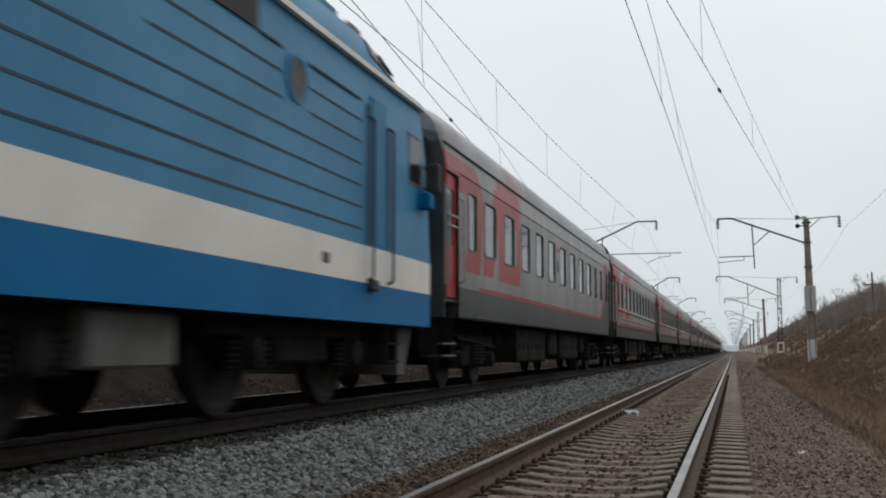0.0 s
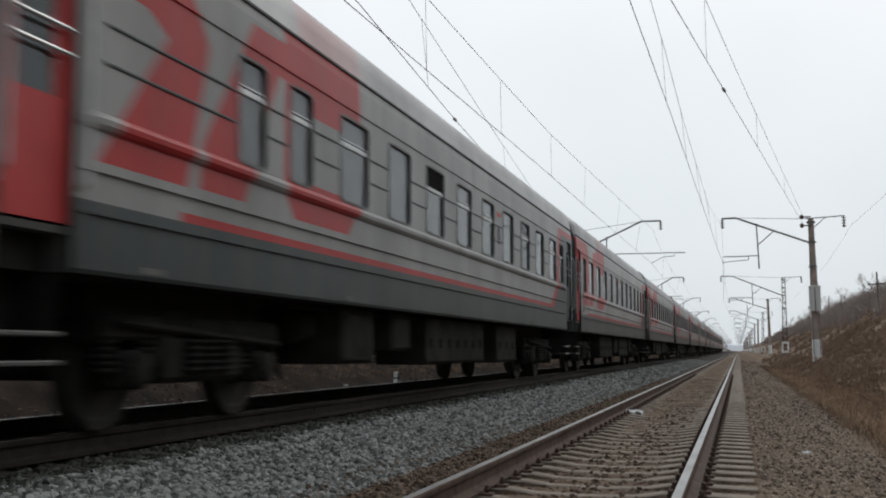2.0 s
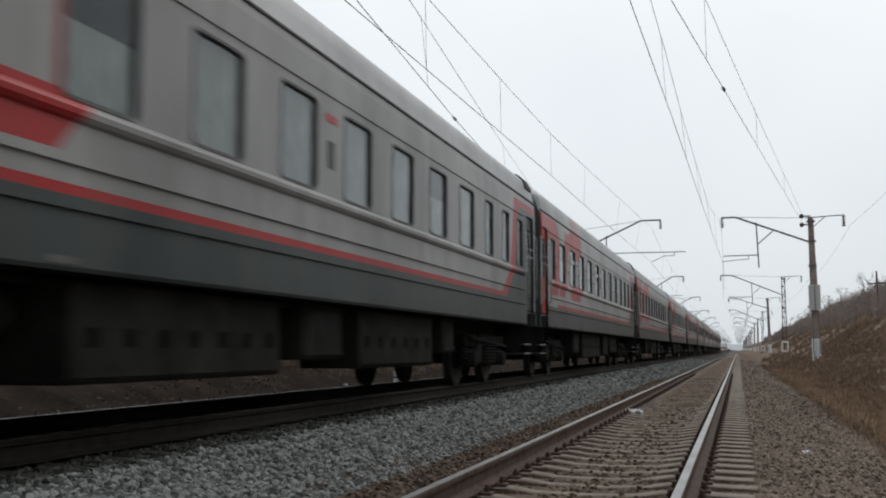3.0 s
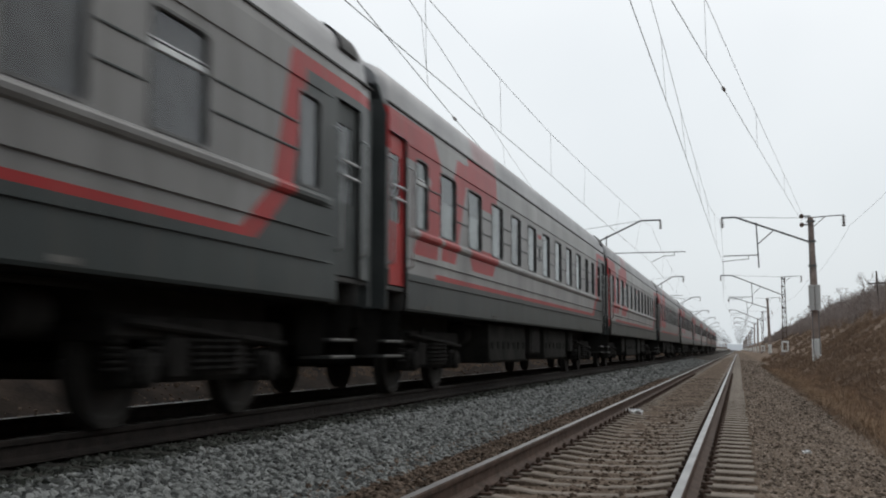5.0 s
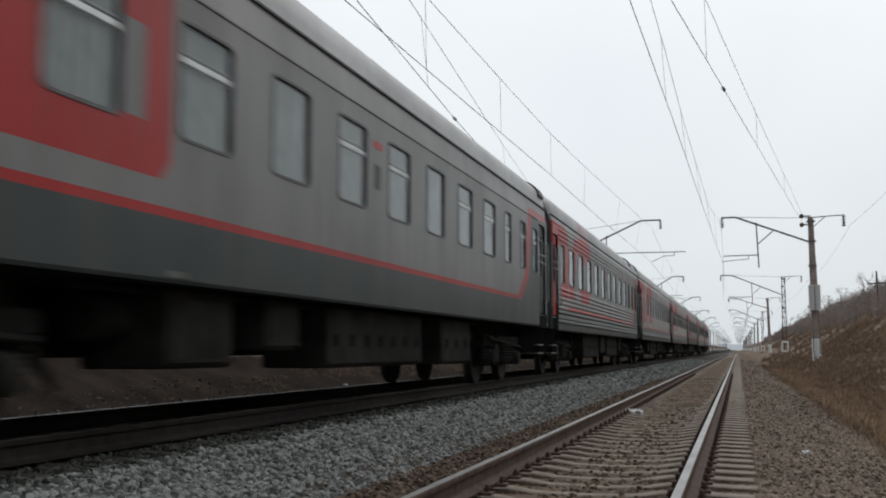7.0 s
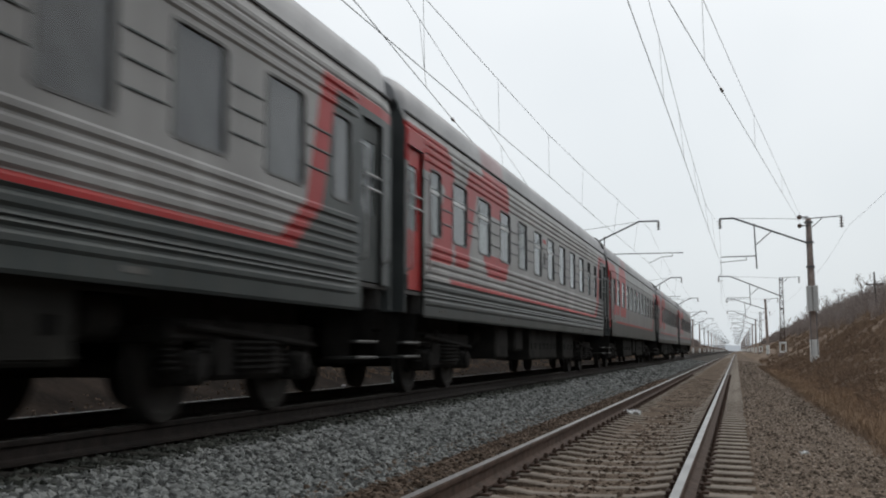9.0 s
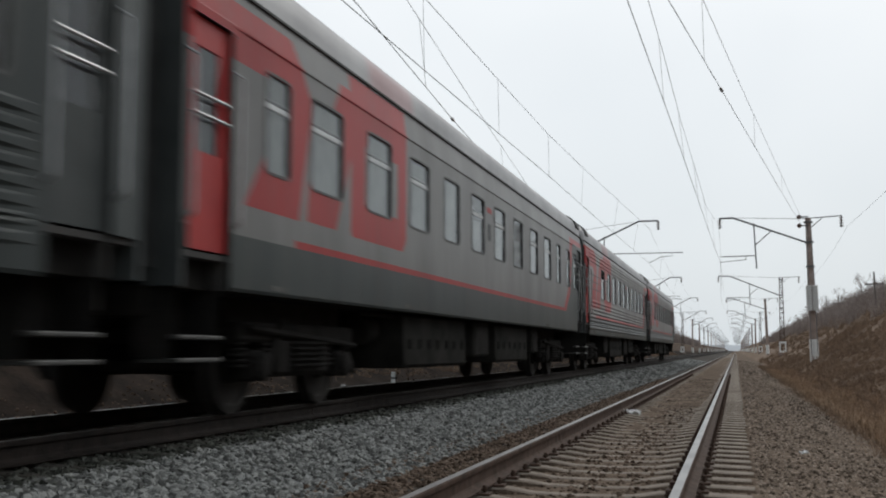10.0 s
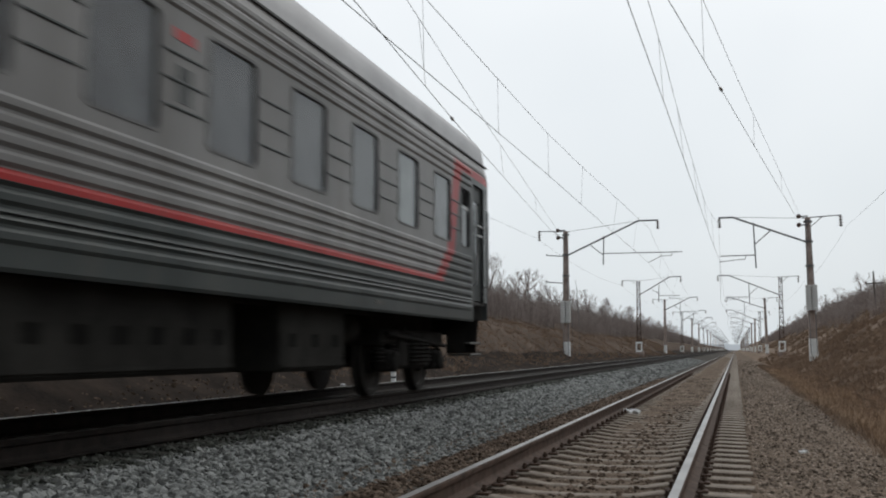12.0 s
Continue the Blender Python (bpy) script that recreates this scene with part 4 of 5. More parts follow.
def bogie_frame_mesh(wb):
    s = Shape()
    for k in (-1, 1):
        x = k * 1.08
        s.box(x - 0.09, x + 0.09, -wb / 2 - 0.45, wb / 2 + 0.45, 0.72, 0.92, 0.03)
        s.box(x - 0.12, x + 0.12, -0.75, 0.75, 0.36, 0.78, 0.05)
        s.tube((x + k * 0.14, -1.5, 0.86), (x + k * 0.16, 1.5, 0.7), 0.035, 0.035, 6)
        for e in (-1, 1):
            y = e * wb / 2
            s.box(x - 0.12, x + 0.14, y - 0.17, y + 0.17, 0.33, 0.64, 0.05)
            s.lathe((x + k * 0.12, y, 0.475), (k, 0, 0), [(0, 0.15), (0.06, 0.15), (0.09, 0.09), (0.1, 0.03)], 12)
            for q in (-0.28, 0.28):
                for r in range(5):
                    s.lathe((x, y + q, 0.46 + r * 0.055), (0, 0, 1), [(0, 0.085), (0.02, 0.1), (0.04, 0.085)], 10)
        for q in (-0.3, 0.0, 0.3):
            for r in range(5):
                s.lathe((x + k * 0.13, q, 0.45 + r * 0.06), (0, 0, 1), [(0, 0.1), (0.022, 0.12), (0.045, 0.1)], 10)
        s.tube((x + k * 0.1, -0.6, 0.95), (x + k * 0.1, -0.95, 0.5), 0.04, 0.04, 8)
        s.tube((x, wb / 2 + 0.35, 0.7), (x, wb / 2 + 0.75, 0.35), 0.05, 0.03, 6)
    # added block, keeps the gap between bogie and floor dark
    s.box(-1.0, 1.0, -wb / 2 - 0.4, wb / 2 + 0.4, 0.8, 1.2, 0.03)
    s.box(-1.1, 1.1, -0.2, 0.2, 0.55, 0.85, 0.04)
    for e in (-1, 1):
        s.box(-1.1, 1.1, e * (wb / 2 + 0.4) - 0.06, e * (wb / 2 + 0.4) + 0.06, 0.7, 0.86, 0.02)
    return s.mesh("bogie_frame", UNDER)


WHEELSET, BOGIE = wheelset_mesh(), bogie_frame_mesh(2.4)


def roof_mesh(eave, edge, crown):
    s = Shape()
    prof = []
    for i in range(17):
        a = math.pi * i / 16
        prof.append((1.49 * math.copysign(abs(math.cos(a)) ** 0.62, math.cos(a)), 3.88 + crown * math.sin(a) ** 0.8))
    prof = [(edge, eave)] + prof + [(-edge, eave)]      # eaves down to the gutter
    n = len(prof)
    st = [(0.3, 0.93, -0.12), (0.42, 0.985, -0.03), (0.6, 1, 0), (LEN / 2, 1, 0), (LEN - 0.6, 1, 0), (LEN - 0.42, 0.985, -0.03), (LEN - 0.3, 0.93, -0.12)]
    v = [(x * k, y, 3.885 + (z - 3.885) * (1 + dz)) for y, k, dz in st for x, z in prof]
    f = [(j * n + i, j * n + i + 1, (j + 1) * n + i + 1, (j + 1) * n + i) for j in range(len(st) - 1) for i in range(n - 1)]
    f += [tuple(range(n)), tuple(reversed(range((len(st) - 1) * n, len(st) * n)))]
    s.add(v, f)
    return s.mesh("roof", ROOF, smooth=True)


def bellows_mesh():
    s = Shape()
    ys = [0.01, 0.05, 0.09, 0.13, 0.17, 0.21, 0.25, 0.3]
    v = []
    prof = [(1.3, 1.15), (1.3, 3.7), (1.1, 3.98), (0, 4.1), (-1.1, 3.98), (-1.3, 3.7), (-1.3, 1.15)]
    for i, y in enumerate(ys):
        d = 0.0 if i % 2 else 0.05
        v += [(x * (1 - d / 1.3), y, z - (d if z > 3 else 0)) for x, z in prof]
    n = 7
    f = [(j * n + i, j * n + i + 1, (j + 1) * n + i + 1, (j + 1) * n + i) for j in range(len(ys) - 1) for i in range(n - 1)]
    f += [tuple(range(n))]
    return s.add(v, f).mesh("bellows", RUBBER)


ROOF_M, ROOF_LOW, BELLOWS = roof_mesh(3.737, 1.506, 0.54), roof_mesh(3.668, 1.53, 0.48), bellows_mesh()


def gutter_mesh():
    s = Shape()
    for k in (-1, 1):
        s.box(k * 1.505 - 0.02, k * 1.505 + 0.02, 0.35, LEN - 0.35, 3.727, 3.753)
    return s.mesh("gutter", GUTTER)


def vestibule_mesh(front):
    """End wall with the framing round the gangway."""
    s = Shape()
    y0, y1 = (0.3, 0.36) if front else (LEN - 0.36, LEN - 0.3)
    s.extrude([(HW - 0.03, 1.0), (HW - 0.03, 3.5), (1.4, 3.9), (0, 4.2), (-1.4, 3.9), (-HW + 0.03, 3.5), (-HW + 0.03, 1.0)], y0, y1)
    return s.mesh("end_wall", DOORGREY)


def door_mesh():
    """Leaf 0.78 wide, from the sill up; with a window hole."""
    s = Shape()
    o, i = rect_ring(-0.39, 0.39, 1.32, 3.3), rect_ring(-0.22, 0.22, 2.15, 3.05)
    s.add([(0, y, z) for y, z in o + i] + [(-0.03, y, z) for y, z in o + i],
          [(k, (k + 1) % 4, 4 + (k + 1) % 4, 4 + k) for k in range(4)] + [(8 + k, 12 + k, 12 + (k + 1) % 4, 8 + (k + 1) % 4) for k in range(4)]
          + [(k, 8 + k, 8 + (k + 1) % 4, (k + 1) % 4) for k in range(4)] + [(4 + k, 4 + (k + 1) % 4, 12 + (k + 1) % 4, 12 + k) for k in range(4)])
    return s


DOOR_RED, DOOR_GREY = door_mesh().mesh("door", DOORRED), door_mesh().mesh("door", DOORGREY)
DOOR_PANE = pane_mesh("pane", 0.44, 0.9, GLASS)
DOOR_BLIND = Shape().box(-0.004, 0.0, -0.22, 0.22, -0.45, 0.45).mesh("blind", BLIND)


def rails_mesh():
    s = Shape()
    for z in (2.45, 2.62):
        s.tube((0.05, -0.3, z), (0.05, 0.3, z), 0.015, 0.015, 6)
        for y in (-0.28, 0.28):
            s.tube((-0.02, y, z), (0.05, y, z), 0.012, 0.012, 6)
    return s.mesh("window_guard", ALU)


def grab_mesh():
    s = Shape()
    s.path([(-0.03, 0, 1.55), (0.05, 0, 1.6), (0.05, 0, 2.9), (-0.03, 0, 2.95)], 0.014, 6)
    return s.mesh("handrail", ALU)


GUARD, GRAB, GUTTER_M = rails_mesh(), grab_mesh(), gutter_mesh()


def steps_mesh():
    s = Shape()
    s.add([(1.08, -0.4, 0.42), (1.4, -0.4, 0.42), (1.48, -0.4, 1.3), (1.08, -0.4, 1.3), (1.08, 0.4, 0.42), (1.4, 0.4, 0.42), (1.48, 0.4, 1.3), (1.08, 0.4, 1.3)],
          [(0, 1, 2, 3), (4, 7, 6, 5), (0, 3, 7, 4), (3, 2, 6, 7)])
    return s.mesh("stair_well", UNDER)


STEPS = steps_mesh()
TREAD = Shape().box(1.1, 1.5, -0.38, 0.38, 0, 0.035, 0.008).mesh("tread", TREADMAT)
END_F, END_R = vestibule_mesh(True), vestibule_mesh(False)


def under_mesh(kind, rng):
    pieces = []
    s = Shape()
    s.box(-1.35, 1.35, 0.4, LEN - 0.4, 1.0, 1.25)
    pieces.append(("underframe", s.mesh("underframe", UNDER), []))
    boxes = [(7.0, 10.6, 0.36, 0.98), (11.2, 12.4, 0.5, 1.0), (13.0, 16.3, 0.38, 0.98), (16.9, 17.6, 0.55, 1.0)]
    if kind % 3 == 1:
        boxes = [(6.4, 7.5, 0.5, 1.0), (8.3, 12.6, 0.36, 0.98), (13.4, 14.8, 0.42, 1.0), (15.6, 17.5, 0.5, 1.0)]
    if kind % 3 == 2:
        boxes = [(6.8, 8.0, 0.45, 1.0), (8.7, 9.6, 0.6, 1.0), (10.4, 14.2, 0.4, 0.98), (15.3, 17.2, 0.38, 0.98)]
    for y0, y1, z0, z1 in boxes:
        z0 -= 0.13
        body = Shape().box(0.55, 1.36, y0, y1, z0, z1, 0.03).mesh("equipment_box", UNDERGREY)
        lids = []
        n = max(1, int((y1 - y0) / 0.5)) if y1 - y0 > 1.6 else 0
        for i in range(n):
            a = y0 + (y1 - y0) * (i + 0.5) / n
            zm = z0 + (z1 - z0) * 0.45
            lids.append(Shape().extrude([(1.35, zm - 0.07), (1.366, zm - 0.07), (1.366, zm + 0.07), (1.35, zm + 0.07)], a - 0.07, a + 0.07).mesh("vent", HOLE))
        if not n:
            lids.append(Shape().box(1.355, 1.375, y0 + 0.08, y1 - 0.08, z0 + 0.07, z1 - 0.1, 0.008).mesh("vent", UNDER))
        lids.append(Shape().box(1.35, 1.38, y0 + 0.03, y1 - 0.03, z0 + 0.05, z0 + 0.08).mesh("vent", UNDERGREY))
        pieces.append(("equipment_box", body, lids))
    # added dark panel behind the boxes; hides the bright bank under the floor
    pieces.append(("dark_backing", Shape().box(-1.36, -0.6, 5.9, 18.6, 0.4, 1.02, 0.03).mesh("dark_backing", UNDER), []))
    for y in (6.2, 12.7, 18.0):
        pieces.append(("air_tank", Shape().lathe((0.9, y, 0.75), (0, 1, 0), [(0, 0.05), (0.04, 0.2), (0.5, 0.2), (0.54, 0.05)], 12).mesh("air_tank", UNDER, smooth=True), []))
    pieces.append(("brake_pipe", Shape().tube((1.2, 5.6, 0.95), (1.2, 18.8, 0.95), 0.03, 0.03, 6).mesh("brake_pipe", UNDER), []))
    return pieces


UNDERS = [under_mesh(i, random.Random(i)) for i in range(3)]


COUPLER = Shape().box(-0.18, 0.18, 0.05, 0.5, 0.9, 1.2, 0.04).mesh("coupler", UNDER)
HEADSTOCK = Shape().box(-1.2, 1.2, 0.3, 0.5, 0.75, 1.25, 0.03).mesh("headstock", UNDER)


def hatch_mesh():
    s = Shape()
    s.box(-0.5, 0.5, -0.3, 0.3, 4.25, 4.42, 0.03)
    return s.mesh("roof_vent", ROOF)


def stove_mesh():
    s = Shape()
    s.lathe((0.2, 0, 4.2), (0, 0, 1), [(0, 0.1), (0.3, 0.1), (0.3, 0.2), (0.36, 0.2), (0.4, 0.05)], 12)
    return s.mesh("chimney", GUTTER)


def roof_flap_mesh(dark):
    """A vent panel that lies on the curve of the roof above the gutter."""
    s = Shape()
    n = 7
    v = []
    for w in (0.0, 0.03):
        for y in (-0.3, 0.3):
            for i in range(n):
                a = math.pi * (0.02 + (0.36 if dark else 0.2) * i / (n - 1))
                x, z = 1.49 * math.cos(a) ** 0.62, 3.88 + 0.54 * math.sin(a) ** 0.8
                v.append((x + w * math.cos(a), y, z + w * 0.8 + 0.005))
    f = [(i, i + 1, n + i + 1, n + i) for i in range(n - 1)] + [(2 * n + i, 3 * n + i, 3 * n + i + 1, 2 * n + i + 1) for i in range(n - 1)]
    f += [(i, 2 * n + i, 2 * n + i + 1, i + 1) for i in range(n - 1)] + [(n + i, n + i + 1, 3 * n + i + 1, 3 * n + i) for i in range(n - 1)]
    f += [(0, n, 3 * n, 2 * n), (n - 1, 3 * n - 1, 4 * n - 1, 2 * n - 1)]
    return s.add(v, f).mesh("roof_flap", GUTTER)


HATCH, STOVE = hatch_mesh(), stove_mesh()
FLAP, FLAP_BIG = roof_flap_mesh(False), roof_flap_mesh(True)


def carriage(style, first, count, step, smalls, beads, split, open_vents, dark, kind, label, vents, chimney, flaps, tone, last=False):
    """One carriage: origin on the rail head at its leading coupler plane, y to its rear."""
    c = thing("passenger_carriage", label, "train carriage", "carriages of the train")
    rng = random.Random(kind * 13 + 5)
    paint = livery("carriage_paint", {"smooth": -0.75, "ribbed": -0.35}.get(style, 0.0), kind * 3.7, tone)
    wins = [(first + step * i, 0.98) for i in range(count)]
    wins = sorted(wins + [(a, 0.62) for a in smalls])
    doors = [(0.36, 1.14), (23.0, 23.78)]
    rows = side_rows(style)
    edges = {0.3, LEN - 0.3, 1.4, LEN - 1.64}
    for a, w in wins:
        edges |= {round(a, 3), round(a + w, 3)}
    for a, b in doors:
        edges |= {a, b}
    edges = sorted(edges)

    def flat(y):                               # profiling fades out at the ends
        return y < 1.35 or y > LEN - 1.75

    s = Shape()
    nz = len(rows)
    verts = []
    for y in edges:
        e = flat(y)
        for z, d in rows:
            dd = (d if d < 0 else 0.0) if e else d
            if y < 0.31 or y > LEN - 0.31:
                dd -= 0.04
            verts.append((HW + dd, y, z))
    faces = []
    for j in range(len(edges) - 1):
        ym = (edges[j] + edges[j + 1]) / 2
        for i in range(nz - 1):
            zm = (rows[i][0] + rows[i + 1][0]) / 2
            if any(a < ym < a + w for a, w in wins) and 2.18 < zm < 3.12:
                continue
            if any(a < ym < b for a, b in doors) and zm < 3.3:
                continue
            if zm < 1.3 and (ym < 0.36 or ym > 23.78):
                continue
            faces.append((j * nz + i, (j + 1) * nz + i, (j + 1) * nz + i + 1, j * nz + i + 1))
    s.add(verts, faces)
    s.add([(-HW, 0.3, 1.0), (-HW, LEN - 0.3, 1.0), (-HW, LEN - 0.3, 3.86), (-HW, 0.3, 3.86)], [(0, 1, 2, 3)])
    me = bpy.data.meshes.new("body")
    me.from_pydata(s.v, [], s.f)
    me.materials.append(paint)
    part("body", me, c)
    # inner wall and floor, coloured dark for an unlit interior
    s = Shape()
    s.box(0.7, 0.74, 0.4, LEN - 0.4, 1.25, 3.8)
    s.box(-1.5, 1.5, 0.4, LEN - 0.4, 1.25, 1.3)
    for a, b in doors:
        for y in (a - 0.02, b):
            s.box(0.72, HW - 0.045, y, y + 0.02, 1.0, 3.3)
    part("inner_wall", s.mesh("inner_wall", UNLIT_ROOM), c)
    part("roof", ROOF_LOW if style == "ribbed" else ROOF_M, c, label="dull grey curved roof with a red edge patch")
    part("gutter", GUTTER_M, c, pose(0.022 if style == "ribbed" else 0.004, 0, {"smooth": 0.0, "ribbed": -0.07}.get(style, 0.01)))
    part("end_wall", END_F, c)
    part("end_wall", END_R, c)
    part("bellows", BELLOWS, c, label="black rubber gangway bellows")
    if not last:
        part("bellows", BELLOWS, c, pose(0, LEN, 0, 0, 0, 180))
    for turn in (pose(0, 0, 0), pose(0, LEN, 0, 0, 0, 180)):
        part("coupler", COUPLER, c, turn)
        part("headstock", HEADSTOCK, c, turn)
    for y, leaf, text in ((0.75, DOOR_RED, "red entrance door"), (23.39, DOOR_GREY, "dark grey entrance door")):
        d = part("door", leaf, c, pose(HW - 0.05, y, 0), text)
        part("pane", DOOR_PANE, d, pose(-0.012, 0, 2.6))
        part("blind", DOOR_BLIND, d, pose(-0.04, 0, 2.6))
        part("window_guard", GUARD, d)
        for e in (-0.43, 0.44):
            part("handrail", GRAB, c, pose(HW + 0.02, y + e, 0))
        st = part("steps", STEPS, c, pose(0, y, 0))
        for z in (0.38, 0.57):
            part("tread", TREAD, st, pose(0, 0, z))
    for n, (a, w) in enumerate(wins):
        big = w > 0.8
        fr = part("window", FRAME_BIG if big else FRAME_SMALL, c, pose(HW, a + w / 2, 2.65))
        pane = part("pane", PANE_BIG if big else PANE_SMALL, fr, pose(-0.028 if style == "ribbed" else -0.018, 0, 0))
        pane.visible_shadow = False
        if rng.random() > dark:
            if big and rng.random() < 0.15:
                part("curtain", CURT_SHORT, fr, pose(-0.065, 0, -0.2))
            else:
                part("curtain", CURT_BIG if big else CURT_SMALL, fr, pose(-0.065, 0, 0))
        else:
            part("blind", BLIND_BIG if big else BLIND_SMALL, fr, pose(-0.05, 0, 0), "grey roller blind")
        if n in split or n in open_vents:
            part("transom", BAR_BIG if big else BAR_SMALL, fr, pose(-0.03, 0, 0.17))
            if n in open_vents:
                part("open_vent", VENT_BIG if big else VENT_SMALL, fr, pose(-0.002, 0, 0.33))
    if beads:
        gaps = [(p[0] + p[1], q[0]) for p, q in zip(wins, wins[1:])] + ([(1.4, wins[0][0])] if wins[0][0] > 3 else [])
        for a, b in gaps:
            if 0.4 < b - a < 3.0:
                me = bead_mesh(b - a - 0.14)
                me.materials.clear()
                me.materials.append(paint)
                for z in ((2.5, 2.78) if beads == 2 else (2.4, 2.62, 2.84)):
                    q = part("bead", me, c, pose(HW, (a + b) / 2, z))
    mid = [q for q in wins if q[1] > 0.8][4]
    for w, h, z, m, text in ((0.34, 0.09, 3.0, DOORRED, "red lettering strip"), (0.2, 0.3, 2.6, DOORGREY, "grey route plate")):
        part("side_sign", Shape().box(0.001, 0.006, -w / 2, w / 2, -h / 2, h / 2).mesh("side_sign", m), c, pose(HW, mid[0] + mid[1] + 0.4, z), text)
    for y in (2.2, 6.6, LEN - 6.6):
        part("jacking_mark", Shape().box(0.0, 0.008, -0.16, 0.16, -0.025, 0.025).mesh("jacking_mark", BOXGREY), c, pose(HW - 0.002, y, 1.07), "grey jacking mark")
    for nm, data, lids in UNDERS[kind % 3]:
        q = part(nm, data, c)
        for d in lids:
            part("vent", d, q)
    # added tan box, stands for the pale lit ends of equipment boxes
    if kind in (5, 8, 11):
        part("box_end", Shape().box(0.95, 1.34, 11.05, 11.3, 0.3, 0.6, 0.03).mesh("box_end", TAN_BOX), c, label="small tan box added under the floor, standing for a pale box end")
    for y in (3.77, LEN - 3.77):
        b = part("bogie", BOGIE, c, pose(0, y, -LIFT))
        for e in (-1.2, 1.2):
            part("wheelset", WHEELSET, b, pose(0, e, 0))
    for y in vents:
        part("roof_vent", HATCH, c, pose(0, y, 0))
    if chimney:
        part("chimney", STOVE, c, pose(0, LEN - 0.9, 0), "sooty black stove chimney")
    for y, big in flaps:
        part("roof_flap", FLAP_BIG if big else FLAP, c, pose(0, y, -0.045 if style == "ribbed" else 0), "sooty black vent panel")
    return c


GREY_R = "grey passenger carriage with beaded sides and red end blocks"
GREY_C = "grey passenger carriage with corrugated sides and red end blocks"
GREY_S = "smooth-sided grey passenger carriage with red end blocks"
REAR = ((LEN - 1.05, False),)
BOTH = ((LEN - 1.05, True), (1.0, True))
PAIRS = (2, 3, 5, 6, 8, 9, 10, 11, 12)
CARS = [  # style, first window, count, step, small windows, beads, split windows, open vents, share of blinds, label, chimney, roof flaps, tone
    ("smooth", 3.04, 9, 1.765, (1.8, 18.98, 20.47, 22.05), 0, (), (), 0.0, GREY_S, False, ((LEN - 1.0, True),), 1.25),
    ("ribbed", 2.87, 9, 1.78, (1.58, 18.95, 20.38, 21.85), 2, (), (0, 12), 0.0, GREY_R, True, REAR, 1.42),
    ("ribbed", 6.2, 9, 1.765, (3.6, 4.76, 21.84), 2, (0, 1, 2, 5, 6, 8, 10), (4, 11), 0.93, "grey beaded passenger carriage with red blocks and lowered blinds", False, (), 1.24),
    ("ribbed", 2.93, 9, 1.79, (1.65, 19.1, 20.55, 21.95), 0, (), (), 0.0, GREY_R, False, REAR, 1.42),
    ("ribbed", 2.87, 9, 1.78, (1.58, 18.95, 20.38, 21.85), 2, (2, 5), (), 0.3, GREY_R, False, REAR, 1.42),
    ("ribbed", 2.92, 10, 1.78, (1.6, 21.88), 2, (10,), (), 0.6, GREY_R, False, REAR, 1.15),
    ("ribbed", 2.83, 9, 1.785, (1.56, 19.0, 20.42, 21.88), 2, (0,), (12,), 0.0, GREY_R, False, REAR, 1.42),
    ("ribbed", 2.85, 9, 1.79, (1.58, 19.05, 20.45, 21.88), 2, (), (0,), 0.0, GREY_R, False, REAR, 1.42),
    ("smooth", 2.94, 9, 1.81, (1.68, 19.24, 20.78, 22.15), 0, PAIRS, (0, 1), 0.0, GREY_S, False, ((LEN - 1.0, True),), 0.98),
    ("corrugated", 2.95, 9, 1.79, (1.6, 19.05, 20.5, 21.9), 0, (3,), (), 0.1, GREY_C, True, (*REAR, (LEN - 4.0, True)), 1.0),
    ("corrugated", 4.1, 10, 1.79, (22.0,), 3, (), (), 0.9, GREY_C, False, (), 1.42),
    ("corrugated", 2.78, 9, 1.805, (1.48, 19.05, 20.6, 21.95), 3, (0, 1, 2, 3, 5, 6, 9), (10, 11, 12), 0.7, GREY_C, False, ((LEN - 1.0, True),), 1.42),
    ("smooth", 3.0, 9, 1.815, (1.84, 19.38, 21.0, 22.25), 0, (0, 1, *PAIRS), (), 0.0, GREY_S, False, ((LEN - 1.0, True),), 0.98),
    ("corrugated", 4.19, 10, 1.803, (22.1,), 3, (), (0, 10), 0.7, GREY_C, False, BOTH, 1.02),
    ("corrugated", 4.25, 10, 1.803, (22.14,), 3, (0,), (10,), 0.9, GREY_C + ", train's last", False, ((1.0, True),), 1.02),
]
TRAIN = []
for i, (style, first, count, step, smalls, beads, split, ov, dark, label, chimney, flaps, tone) in enumerate(CARS):
    TRAIN.append(carriage(style, first, count, step, smalls, beads, split, ov, dark, i, label,
                          (6.0, 12.2, 18.4) if i % 4 == 1 else (), chimney, flaps, tone, i == len(CARS) - 1))


